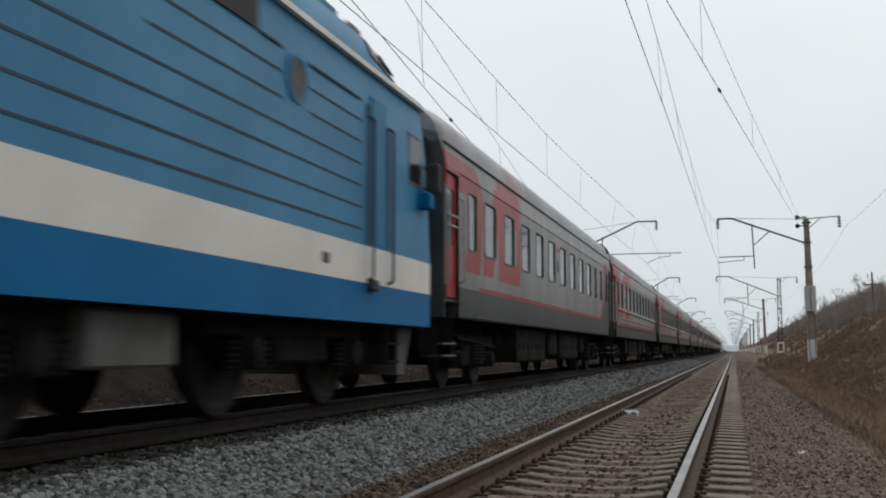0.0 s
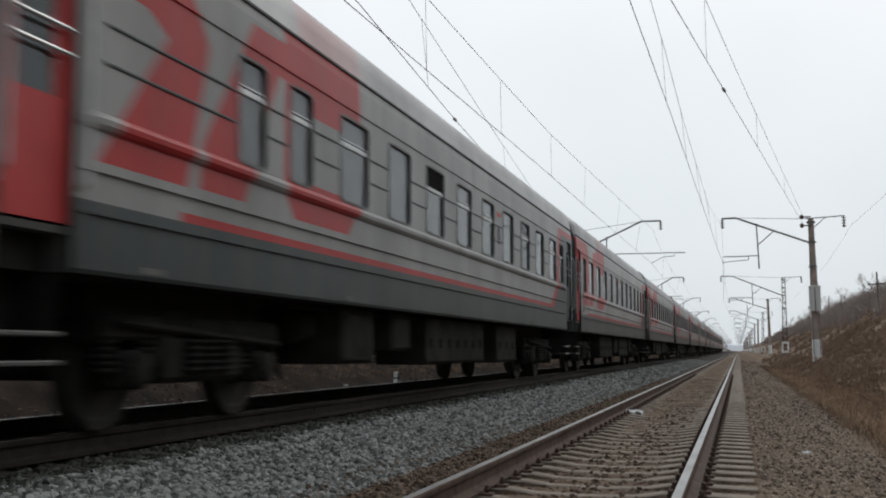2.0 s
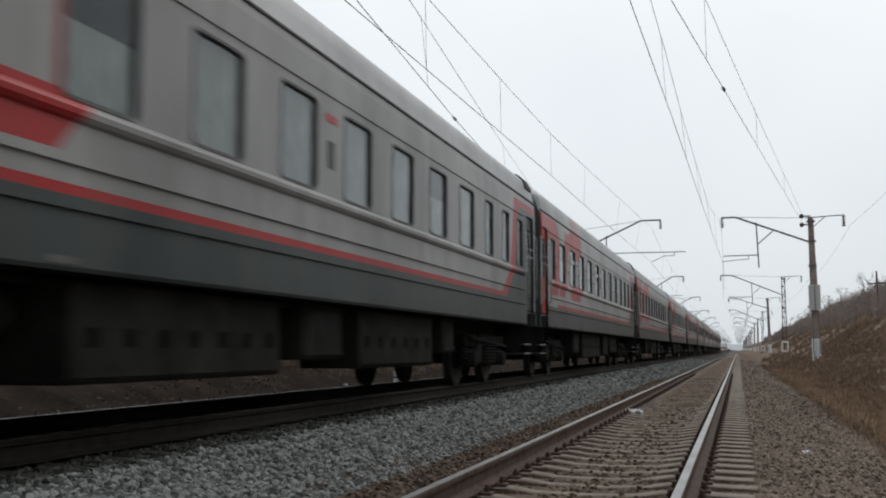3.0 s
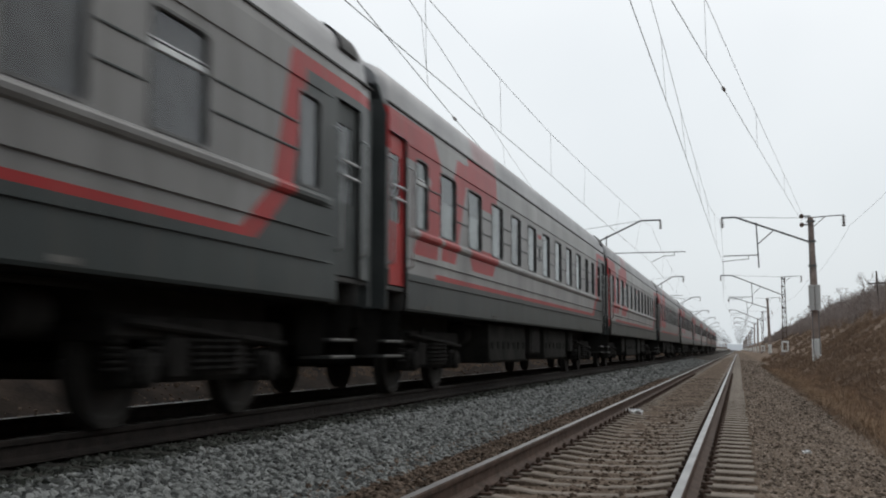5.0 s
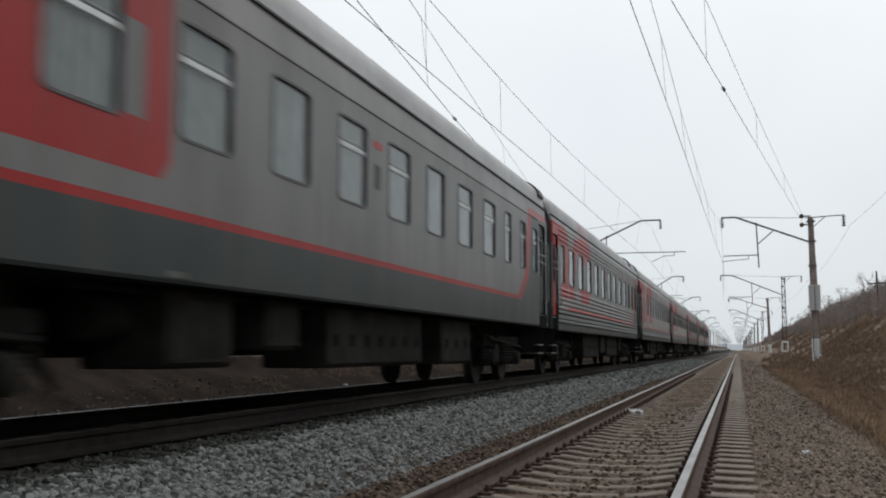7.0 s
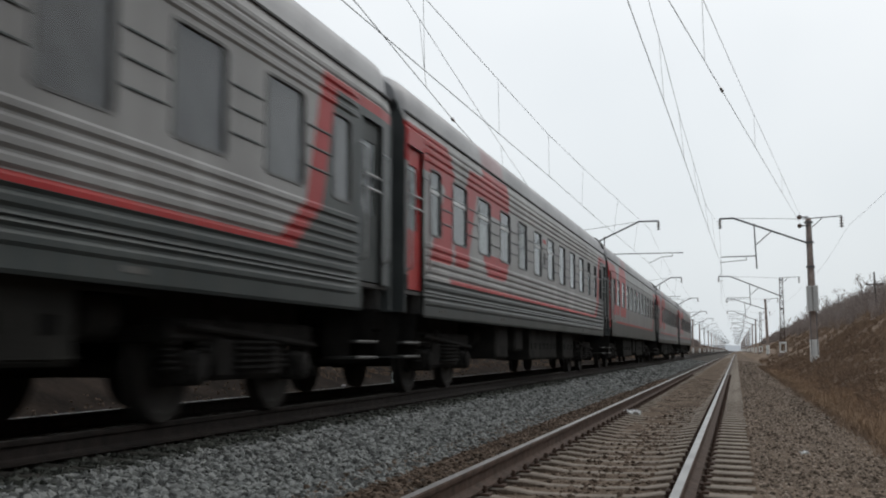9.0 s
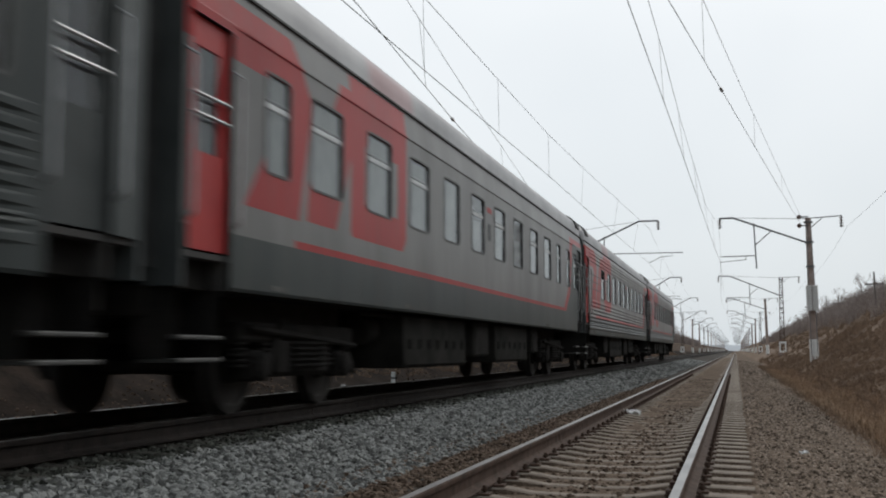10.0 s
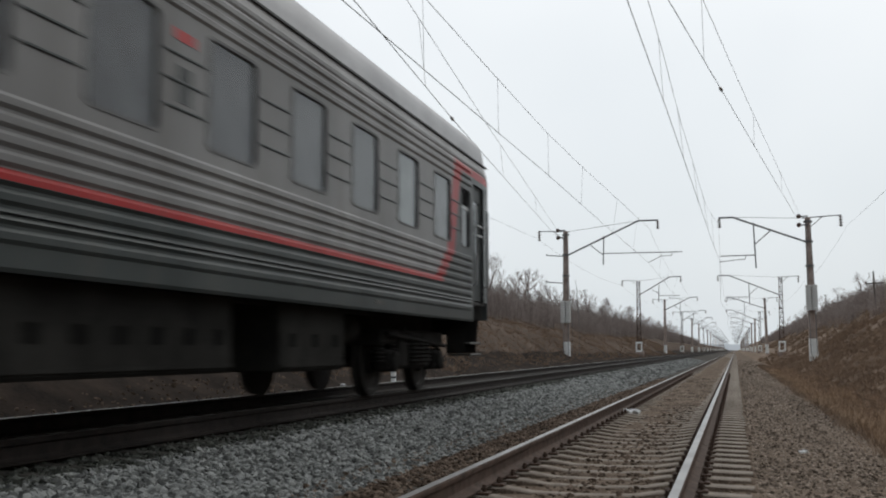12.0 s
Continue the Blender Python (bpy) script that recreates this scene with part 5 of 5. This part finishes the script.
# ---- the locomotive ----
def locomotive():
    c = thing("electric_locomotive", "blue electric locomotive with a cream band and louvred sides", "locomotive")
    rear = -0.4
    front = -22.0
    z0, zb, zc, zt = 0.82, 1.29, 1.74, 3.95

    def nose(z):                               # how far the end leans in with height
        return 0.0 if z < 1.8 else 0.42 * ((z - 1.8) / 2.1) ** 1.2

    def band(name, za, zb2, mat, label, d=0.0):
        s = Shape()
        n = 6
        v, f = [], []
        for i in range(n + 1):
            z = za + (zb2 - za) * i / n
            w = HW + d if z < 3.4 else HW + d - 0.05 * (z - 3.4) / 0.5
            e = nose(z)
            v += [(w, front + e + 0.25, z), (w, rear - e - 0.22, z), (w - 0.07, rear - e - 0.07, z), (w - 0.22, rear - e, z), (-w + 0.22, rear - e, z), (-w, rear - e - 0.22, z), (-w, front + e, z)]
        for i in range(n):
            for j in range(7):
                k = (j + 1) % 7
                f.append((i * 7 + j, i * 7 + k, (i + 1) * 7 + k, (i + 1) * 7 + j))
        s.add(v, f)
        return part(name, s.mesh(name, mat, smooth=True), c, label=label)

    band("skirt", z0, zb, BLUEDARK, "deep blue lower side")
    band("stripe", zb, zc, CREAM, "cream-white waist band", 0.003)
    band("upper_side", zc, zt, BLUE, "lighter blue upper side")
    # thin dark slots between the side panels
    for z, a, b in [(1.93, -20.0, -3.7), (2.19, -20.0, -3.7), (2.45, -20.0, -3.7), (2.71, -20.0, -3.7), (2.98, -8.7, -6.1), (2.98, -5.35, -3.7), (3.24, -20, -6.1), (3.24, -5.35, -3.7),
                    (3.5, -6.6, -6.1), (3.5, -5.35, -3.7)]:
        s = Shape()
        s.extrude([(HW - 0.02, z - 0.016), (HW + 0.004, z - 0.016), (HW + 0.003, z + 0.012), (HW - 0.02, z + 0.012)], a, b)
        part("groove", s.mesh("groove", GROOVE), c)
    s = Shape()
    s.lathe((HW - 0.03, -5.72, 3.25), (1, 0, 0), [(0, 0.255), (0.05, 0.255), (0.05, 0.215), (0.035, 0.21)], 20)
    ring = part("porthole", s.mesh("porthole", BLUE), c, label="round side window")
    s = Shape()
    s.lathe((HW + 0.004, -5.72, 3.25), (1, 0, 0), [(0, 0.21), (0.006, 0.21)], 20)
    part("pane", s.mesh("porthole_pane", BOXGREY), ring)
    # solid box; the hatch's dark inside is only its colour
    s = Shape()
    s.box(HW - 0.12, HW + 0.006, -8.35, -6.68, 3.5, 3.88)
    part("vent_opening", s.mesh("vent_opening", UNLIT_ROOM), c, label="ventilation hatch drawn open by a dark unlit-coloured box")
    # cab door with handrails, cab window, mirror
    s = Shape()
    s.box(HW - 0.02, HW + 0.005, -3.3, -2.72, 1.78, 3.62, 0.004)
    d = part("cab_door", s.mesh("cab_door", BLUE), c)
    # flat plates, slightly proud; the recess shade is painted as darker blue
    for y, z1 in ((-3.42, 3.5), (-2.62, 3.36)):
        p = rounded(0.15, z1 - 1.76, 0.07)
        n = len(p)
        s = Shape()
        s.add([(HW + k, y + q, (z1 + 1.76) / 2 + w) for k in (-0.01, 0.007) for q, w in p],
              [tuple(range(n)), tuple(range(n, 2 * n))] + [(i, (i + 1) % n, n + (i + 1) % n, n + i) for i in range(n)])
        part("rail_recess", s.mesh("rail_recess", RECESS_SHADE), d, label="dark blue plate painted as a shaded recess behind the handrail")
    for y in (-3.42, -2.62):
        s = Shape()
        s.path([(HW, y, 1.33), (HW + 0.07, y, 1.36), (HW + 0.07, y, 3.3), (HW, y, 3.34)], 0.02, 8)
        part("handrail", s.mesh("handrail", GUTTER), c)
    s = Shape()
    s.box(HW - 0.05, HW + 0.08, -3.45, -3.2, 1.2, 1.34, 0.02)
    part("step_box", s.mesh("step_box", GUTTER), c)
    s = Shape()
    s.box(HW - 0.05, HW + 0.015, -4.95, -4.75, 1.42, 1.56, 0.02)
    part("step_pocket", s.mesh("step_pocket", GUTTER), c)
    s = Shape()
    s.box(HW - 0.08, HW + 0.004, -1.75, -1.1, 2.75, 3.5, 0.02)
    w = part("cab_window", s.mesh("cab_window", FRAMEMAT), c, label="dark cab side window")
    s = Shape()
    s.box(HW + 0.004, HW + 0.008, -1.68, -1.17, 2.82, 3.43)
    part("pane", s.mesh("cab_pane", GLASS), w)
    s = Shape()
    s.box(HW + 0.03, HW + 0.24, -1.0, -0.84, 2.72, 3.16, 0.03)
    s.tube((HW - 0.1, -0.95, 3.1), (HW + 0.15, -0.95, 3.1), 0.025, 0.025, 6)
    s.tube((HW - 0.1, -0.95, 2.8), (HW + 0.15, -0.95, 2.8), 0.025, 0.025, 6)
    part("mirror", s.mesh("mirror", GUTTER), c, label="black wing mirror")
    s = Shape()
    s.box(HW - 0.06, HW + 0.16, -1.2, -0.92, 2.48, 2.72, 0.03)
    part("lamp_housing", s.mesh("lamp_housing", BLUEDARK), c, label="teal lamp housing")
    # cornice and roof
    s = Shape()
    s.box(HW - 0.1, HW + 0.01, front + 0.6, rear - 0.5, 3.93, 3.97)
    s.box(HW - 0.1, HW - 0.03, front + 0.6, rear - 0.5, 4.0, 4.03)
    part("cornice", s.mesh("cornice", CREAM), c, label="pale cornice strip")
    s = Shape()
    prof = [(1.48, 3.95), (1.44, 4.2), (1.3, 4.48), (0.7, 4.64), (0, 4.68), (-0.7, 4.64), (-1.3, 4.48), (-1.44, 4.2), (-1.48, 3.95)]
    n = len(prof)
    st = [(front + 0.6, 1, 0), (rear - 2.6, 1, 0.0), (rear - 1.5, 0.97, -0.25), (rear - 0.66, 0.9, -0.85)]
    s.add([(x * k, y, 3.9 + (z - 3.9) * (1 + dz)) for y, k, dz in st for x, z in prof],
          [(j * n + i, j * n + i + 1, (j + 1) * n + i + 1, (j + 1) * n + i) for j in range(3) for i in range(n - 1)] + [tuple(range(n)), tuple(range(3 * n, 4 * n))])
    part("roof", s.mesh("roof", BLUE, smooth=True), c)
    for y0, y1, h in ((-14, -9.5, 0.5), (-8.8, -6.2, 0.42), (-5.6, -3.6, 0.4)):
        s = Shape()
        s.box(-1.15, 1.22, y0, y1, 4.15, 4.3 + h, 0.08)
        part("roof_box", s.mesh("roof_box", BLUE), c)
    # side pane of the windscreen and the grey visor round it, on the slope of the cab roof
    q0, q1, q2, q3 = Vector((1.435, -2.95, 4.2)), Vector((1.3, -2.95, 4.47)), Vector((1.256, -1.92, 4.335)), Vector((1.392, -1.92, 4.125))
    out = Vector((0.03, 0.004, 0.016))

    def facet(u0, u1, w0, w1, lift):
        def at(u, w):
            return q0.lerp(q3, u).lerp(q1.lerp(q2, u), w) + out * lift
        lower, upper = [at(u0, w0), at(u1, w0), at(u1, w1), at(u0 + 0.12, w1)], []
        upper = [p + out for p in lower]
        return Shape().add(lower + upper, [(0, 1, 2, 3), (4, 5, 6, 7), (0, 1, 5, 4), (1, 2, 6, 5), (2, 3, 7, 6), (3, 0, 4, 7)])

    visor = part("visor", facet(-0.1, 1.0, 0.0, 1.0, -0.3).mesh("visor", STEEL), c, label="grey visor over the windscreen")
    part("pane", facet(0.42, 0.95, 0.3, 0.95, 0.8).mesh("side_pane", GUTTER), visor, label="dark side pane")
    part("roof_fairing", Shape().box(0.9, 1.3, -3.35, -2.95, 4.3, 4.62, 0.08).mesh("roof_fairing", STEEL), c)
    # windscreen in the sloping end
    s = Shape()
    s.add([(-1.1, rear - nose(2.7) + 0.01, 2.7), (1.1, rear - nose(2.7) + 0.01, 2.7), (1.05, rear - nose(3.6) + 0.01, 3.6), (-1.05, rear - nose(3.6) + 0.01, 3.6)], [(0, 1, 2, 3)])
    part("windscreen", s.mesh("windscreen", GLASS), c)
    # running gear
    s = Shape()
    s.box(-1.35, 1.35, front + 0.5, rear - 0.1, 0.8, 1.0)
    s.box(-0.2, 0.2, rear - 0.3, rear + 0.35, 0.85, 1.2, 0.04)
    part("underframe", s.mesh("underframe", UNDER), c)
    for y in (-4.6, -11.0, -17.6):
        b = part("bogie", LOCO_BOGIE, c, pose(0, y, -LIFT))
        for e in (-1.45, 1.45):
            part("wheelset", LOCO_WHEELS, b, pose(0, e, 0))
    s = Shape()
    s.box(0.7, 1.36, -9.05, -7.75, 0.34, 0.8, 0.03)
    part("equipment_box", s.mesh("equipment_box", BOXGREY), c, label="pale grey equipment box")
    s = Shape()
    s.box(0.9, 1.42, -2.3, -2.22, 0.3, 0.8)
    s.box(0.9, 1.42, -1.85, -1.77, 0.3, 0.8)
    for z in (0.32, 0.56):
        s.box(1.0, 1.45, -2.3, -1.77, z, z + 0.03)
    part("steps", s.mesh("loco_steps", UNDERGREY), c)
    s = Shape()
    s.add([(1.3, -1.4, 0.8), (1.3, -0.7, 0.8), (1.3, -1.1, 0.15), (1.3, -1.4, 0.15), (-1.3, -1.4, 0.8), (-1.3, -0.7, 0.8), (-1.3, -1.1, 0.15), (-1.3, -1.4, 0.15)],
          [(0, 1, 2, 3), (4, 7, 6, 5), (0, 4, 5, 1), (1, 5, 6, 2), (2, 6, 7, 3), (3, 7, 4, 0)])
    part("rail_guard", s.mesh("rail_guard", BOXGREY), c, label="grey steel rail guard")
    return c


def loco_wheels_mesh():
    s = Shape()
    for x in (-0.84, 0.84):
        k = 1 if x > 0 else -1
        s.lathe((x, 0, 0.62), (k, 0, 0), [(-0.09, 0.2), (-0.075, 0.655), (-0.045, 0.655), (-0.03, 0.63), (0.06, 0.622), (0.065, 0.54), (0.03, 0.5), (0.03, 0.2), (0.1, 0.18), (0.1, 0.02)], 28)
    s.tube((-0.8, 0, 0.625), (0.8, 0, 0.625), 0.1, 0.1, 10)
    return s.mesh("wheelset", WHEEL, smooth=True)


def loco_bogie_mesh():
    s = Shape()
    for k in (-1, 1):
        x = k * 1.12
        s.box(x - 0.1, x + 0.1, -2.4, 2.4, 0.78, 0.98, 0.03)
        s.box(x - 0.1, x + 0.1, -0.7, 0.7, 0.5, 0.8, 0.04)
        for e in (-1.45, 1.45):
            s.box(x - 0.12, x + 0.15, e - 0.2, e + 0.2, 0.45, 0.82, 0.05)
            s.lathe((x + k * 0.13, e, 0.625), (k, 0, 0), [(0, 0.17), (0.07, 0.17), (0.1, 0.1), (0.11, 0.02)], 12)
            for q in (-0.36, 0.36):
                for r in range(5):
                    s.lathe((x + k * 0.05, e + q, 0.45 + r * 0.06), (0, 0, 1), [(0, 0.09), (0.022, 0.11), (0.045, 0.09)], 10)
            s.tube((x + k * 0.1, e + 0.55, 0.95), (x + k * 0.1, e + 0.55, 0.5), 0.05, 0.035, 8)
    return s.mesh("bogie_frame", UNDER)


LOCO_WHEELS, LOCO_BOGIE = loco_wheels_mesh(), loco_bogie_mesh()
LOCO = locomotive()


# ---- plants ----
def limb(s, a, d, length, r, depth, rng, minr=0.012):
    b = a + d * length
    s.tube(a, b, r, r * 0.65, 5 if depth > 2 else 3, caps=False)
    if depth == 0:
        return
    for _ in range(rng.choice((2, 3, 3)) if depth > 1 else 4):
        t = rng.uniform(0.45, 1.0)
        side = Vector((rng.uniform(-1, 1), rng.uniform(-1, 1), rng.uniform(-0.15, 0.9)))
        nd = (d * 0.75 + side * 0.75).normalized()
        limb(s, a + d * (length * t), nd, length * rng.uniform(0.55, 0.8), max(minr, r * 0.55), depth - 1, rng, minr)


def tree_meshes(seed, h):
    rng = random.Random(seed)
    tr = Shape()
    pts = [Vector((0, 0, -0.4)), Vector((rng.uniform(-0.1, 0.1), 0, h * 0.25)), Vector((rng.uniform(-0.3, 0.3), rng.uniform(-0.2, 0.2), h * 0.5)), Vector((rng.uniform(-0.4, 0.4), rng.uniform(-0.4, 0.4), h * 0.8))]
    rs = [0.16, 0.13, 0.09, 0.04]
    for i in range(3):
        tr.tube(pts[i], pts[i + 1], rs[i], rs[i + 1], 7)
    cr = Shape()
    for _ in range(9):
        t = rng.uniform(0.25, 1.0)
        k = min(2, int(t * 3))
        p = pts[k].lerp(pts[k + 1], t * 3 - k)
        d = Vector((rng.uniform(-1, 1), rng.uniform(-1, 1), rng.uniform(0.3, 1.2))).normalized()
        limb(cr, p, d, h * rng.uniform(0.2, 0.32), 0.042, 3, rng, 0.009)
    return tr.mesh("trunk", BARK), quick("crown", cr.v, cr.f, TWIGS)


TREES = [tree_meshes(20 + i, 3.6 + i * 0.45) for i in range(4)]
rng = random.Random(77)
for i in range(150):
    y = 45 + 420 * rng.random() ** 1.4
    x = -rng.uniform(19, 34) if i % 5 else rng.uniform(17, 30)
    tr, cr = TREES[rng.randrange(4)]
    t = thing("tree", "bare leafless brown tree on the cutting's edge", "tree", "bare trees along the cutting", at=pose(x, y, ground_z(x, y), 0, 0, rng.uniform(0, 360)))
    part("trunk", tr, t)
    part("crown", cr, t)


def thicket(name, count, place, height, mat, label, seed, stems=26):
    """Bare scrub: many thin leaning stems with side twigs."""
    rng = np.random.default_rng(seed)
    v, f = [], []
    for _ in range(count):
        x, y = place(rng)
        z = ground_z(x, y)
        hh = height * rng.uniform(0.5, 1.2)
        for _ in range(stems):
            a = rng.uniform(0, 6.28)
            lean = rng.uniform(0.05, 0.6)
            h = hh * rng.uniform(0.5, 1.0)
            ox, oy = rng.normal(0, hh * 0.18, 2)
            tx, ty = math.cos(a) * lean * h, math.sin(a) * lean * h
            w = 0.005 + 0.006 * rng.random() + y * 0.00009
            o = len(v)
            v += [(x + ox - w, y + oy, z - 0.1), (x + ox + w, y + oy, z - 0.1), (x + ox + tx, y + oy + ty, z + h)]
            f.append((o, o + 1, o + 2))
            for k in range(3):
                q = rng.uniform(0.35, 0.9)
                px, py, pz = x + ox + tx * q, y + oy + ty * q, z + h * q
                o = len(v)
                v += [(px, py, pz), (px + w, py, pz + 0.02), (px + rng.normal(0, 0.22) * h, py + rng.normal(0, 0.22) * h, pz + h * rng.uniform(0.05, 0.4))]
                f.append((o, o + 1, o + 2))
    tagged(new(name, quick(name, v, f, mat)), label, "scrub", kind="stuff")


def strip(x0, x1, y0, y1, p):
    return lambda rng: (rng.uniform(x0, x1), y0 + (y1 - y0) * rng.random() ** p)


thicket("bare_scrub", 1300, strip(9, 24, 25, 420, 1.5), 1.9, TWIGS, "bare brown scrub on the cutting slope", 11)
thicket("bare_scrub", 2600, strip(-38, -16, 30, 520, 1.4), 2.7, TWIGS, "bare brown scrub and saplings on the far bank", 12)
thicket("dry_weeds", 1500, strip(2.4, 12, 8, 140, 1.6), 0.45, DRYGRASS, "dry brown weeds on the bank", 13, 10)


def grass(name, count, place, height, seed, label, mat=DRYGRASS):
    rng = np.random.default_rng(seed)
    v, f = [], []
    for _ in range(count):
        x, y = place(rng)
        z = ground_z(x, y)
        for _ in range(9):
            a = rng.uniform(0, 6.28)
            h = height * rng.uniform(0.4, 1.2)
            ox, oy = rng.normal(0, 0.07, 2)
            w = 0.005 + y * 0.00013
            o = len(v)
            lean = rng.uniform(0.2, 1.2) * h
            v += [(x + ox - w, y + oy, z - 0.03), (x + ox + w, y + oy, z - 0.03), (x + ox + math.cos(a) * lean, y + oy + math.sin(a) * lean, z + h)]
            f.append((o, o + 1, o + 2))
    tagged(new(name, quick(name, v, f, mat)), label, "grass", kind="stuff")


grass("dry_grass", 15000, strip(1.7, 9, 8, 90, 1.6), 0.14, 21, "matted dry yellow-brown grass on the bank")
grass("dry_grass", 9000, strip(-20, -10, 25, 200, 1.4), 0.13, 22, "dry yellow-brown grass on the far bank")
grass("dry_grass", 5000, strip(6, 16, 30, 260, 1.4), 0.2, 23, "dry brown grass higher on the slope")

grass("orange_grass", 2600, strip(1.9, 3.1, 14, 75, 1.3), 0.16, 24, "flattened orange-brown grass along the ditch", ORANGE)


def far_woods():
    """A low wooded rise that closes the valley far down the line; haze is painted into its pale, glowing colour."""
    rng = random.Random(5)
    v, f = [], []
    xs = [-700 + 14 * i for i in range(101)]
    for i, x in enumerate(xs):
        h = 9 + 10 * abs(x) / 300 + 3.0 * noise.noise((x * 0.012, 0, 3)) + rng.uniform(-1.2, 1.2)
        v += [(x, 1700, -5), (x, 1700, h), (x, 1760, h * 0.9)]
    for i in range(100):
        f += [(3 * i, 3 * i + 3, 3 * i + 4, 3 * i + 1), (3 * i + 1, 3 * i + 4, 3 * i + 5, 3 * i + 2)]
    tagged(new("backdrop", quick("backdrop", v, f, HAZE)), "wooded rise far down the line, haze painted as a pale glow", "backdrop", kind="structure")


far_woods()


# ---- telegraph poles, marker post, litter ----
def telegraph_pole():
    p = thing("telegraph_pole", "thin grey wooden telegraph pole with one crossarm", "pole", "telegraph poles")
    s = Shape()
    s.tube((0, 0, -0.6), (0, 0, 6.4), 0.095, 0.07, 10)
    part("post", s.mesh("post", BARK), p)
    s = Shape()
    s.box(-0.75, 0.75, -0.05, 0.05, 5.3, 5.42, 0.01)
    part("crossarm", s.mesh("crossarm", BARK), p)
    for x in (-0.65, 0.65):
        s = Shape()
        s.lathe((x, 0, 5.4), (0, 0, 1), [(0, 0.03), (0.08, 0.05), (0.18, 0.03)], 8)
        part("insulator", s.mesh("insulator", PORCELAIN), p)
    return p


tp = telegraph_pole()
tp.matrix_basis = pose(11.8, 100, 1.2, 0, -2, 0)
copy_thing(tp, pose(12.95, 148, 1.5, 0, -1.5, 0))
copy_thing(tp, pose(12.5, 200, 3.0))

post = thing("marker_post", "short white-painted concrete marker post beside the far track", "post")
s = Shape()
s.box(-0.05, 0.05, -0.05, 0.05, -0.3, 0.36, 0.012)
part("shaft", s.mesh("shaft", WHITEWASH), post)
s = Shape()
s.box(-0.048, 0.052, -0.053, 0.053, 0.2, 0.24)
s.box(0.051, 0.055, -0.025, 0.025, 0.04, 0.13)
part("mark", s.mesh("mark", GUTTER), post)
post.matrix_basis = pose(-7.55, 24.0, 0.05)


def litter(at, size, seed, label):
    rng = random.Random(seed)
    bm = bmesh.new()
    bmesh.ops.create_grid(bm, x_segments=6, y_segments=6, size=size)
    for q in bm.verts:
        q.co += Vector((rng.uniform(-0.2, 0.2) * size, rng.uniform(-0.2, 0.2) * size, rng.uniform(0, 0.9) * size))
    bmesh.ops.solidify(bm, geom=bm.faces[:], thickness=0.004)
    me = bpy.data.meshes.new("litter")
    bm.to_mesh(me)
    bm.free()
    me.materials.append(PAPER)
    ob = tagged(new("litter", me), label, "litter", "scraps of litter")
    ob.matrix_basis = at


litter(pose(0.73, 13.4, -0.29), 0.05, 1, "crumpled white paper scrap on the gravel path")
litter(pose(-1.78, 19.6, -0.24), 0.13, 2, "crumpled white plastic bag beside the rail")
rng = random.Random(4)
for i in range(14):
    x, y = rng.uniform(-9.5, -7.9), rng.uniform(12, 34)
    litter(pose(x, y, ground_z(x, y) + 0.01, 0, 0, rng.uniform(0, 360)), rng.uniform(0.03, 0.07), 10 + i, "small pale scrap of litter beyond the train")


# ---- what moves ----
DRIFT = [(0, -0.95), (0.5, -0.6), (1, -0.2), (1.5, -0.1), (2, 0.08), (2.5, 0.25), (3, 0.42), (5, 0.88), (5.5, 0.93), (6, 0.96), (6.5, 0.98), (7, 0.98), (9, 0.82), (9.5, 0.7),
         (10, 0.55), (10.5, 0.35), (11, 0.22), (11.5, 0.08), (12, -0.25)]


def lead(t, drift):
    """Where the first carriage's leading coupler stands along the track at t seconds."""
    return 16.93 - 30.43 * t + drift


def motions():
    for k, c in enumerate(TRAIN):
        walk(c, [(t, pose(FAR_X, lead(t, d) + k * LEN, FAR_Z + LIFT)) for t, d in DRIFT])
    walk(LOCO, [(t, pose(FAR_X, lead(t, d), FAR_Z + LIFT)) for t, d in DRIFT])


motions()
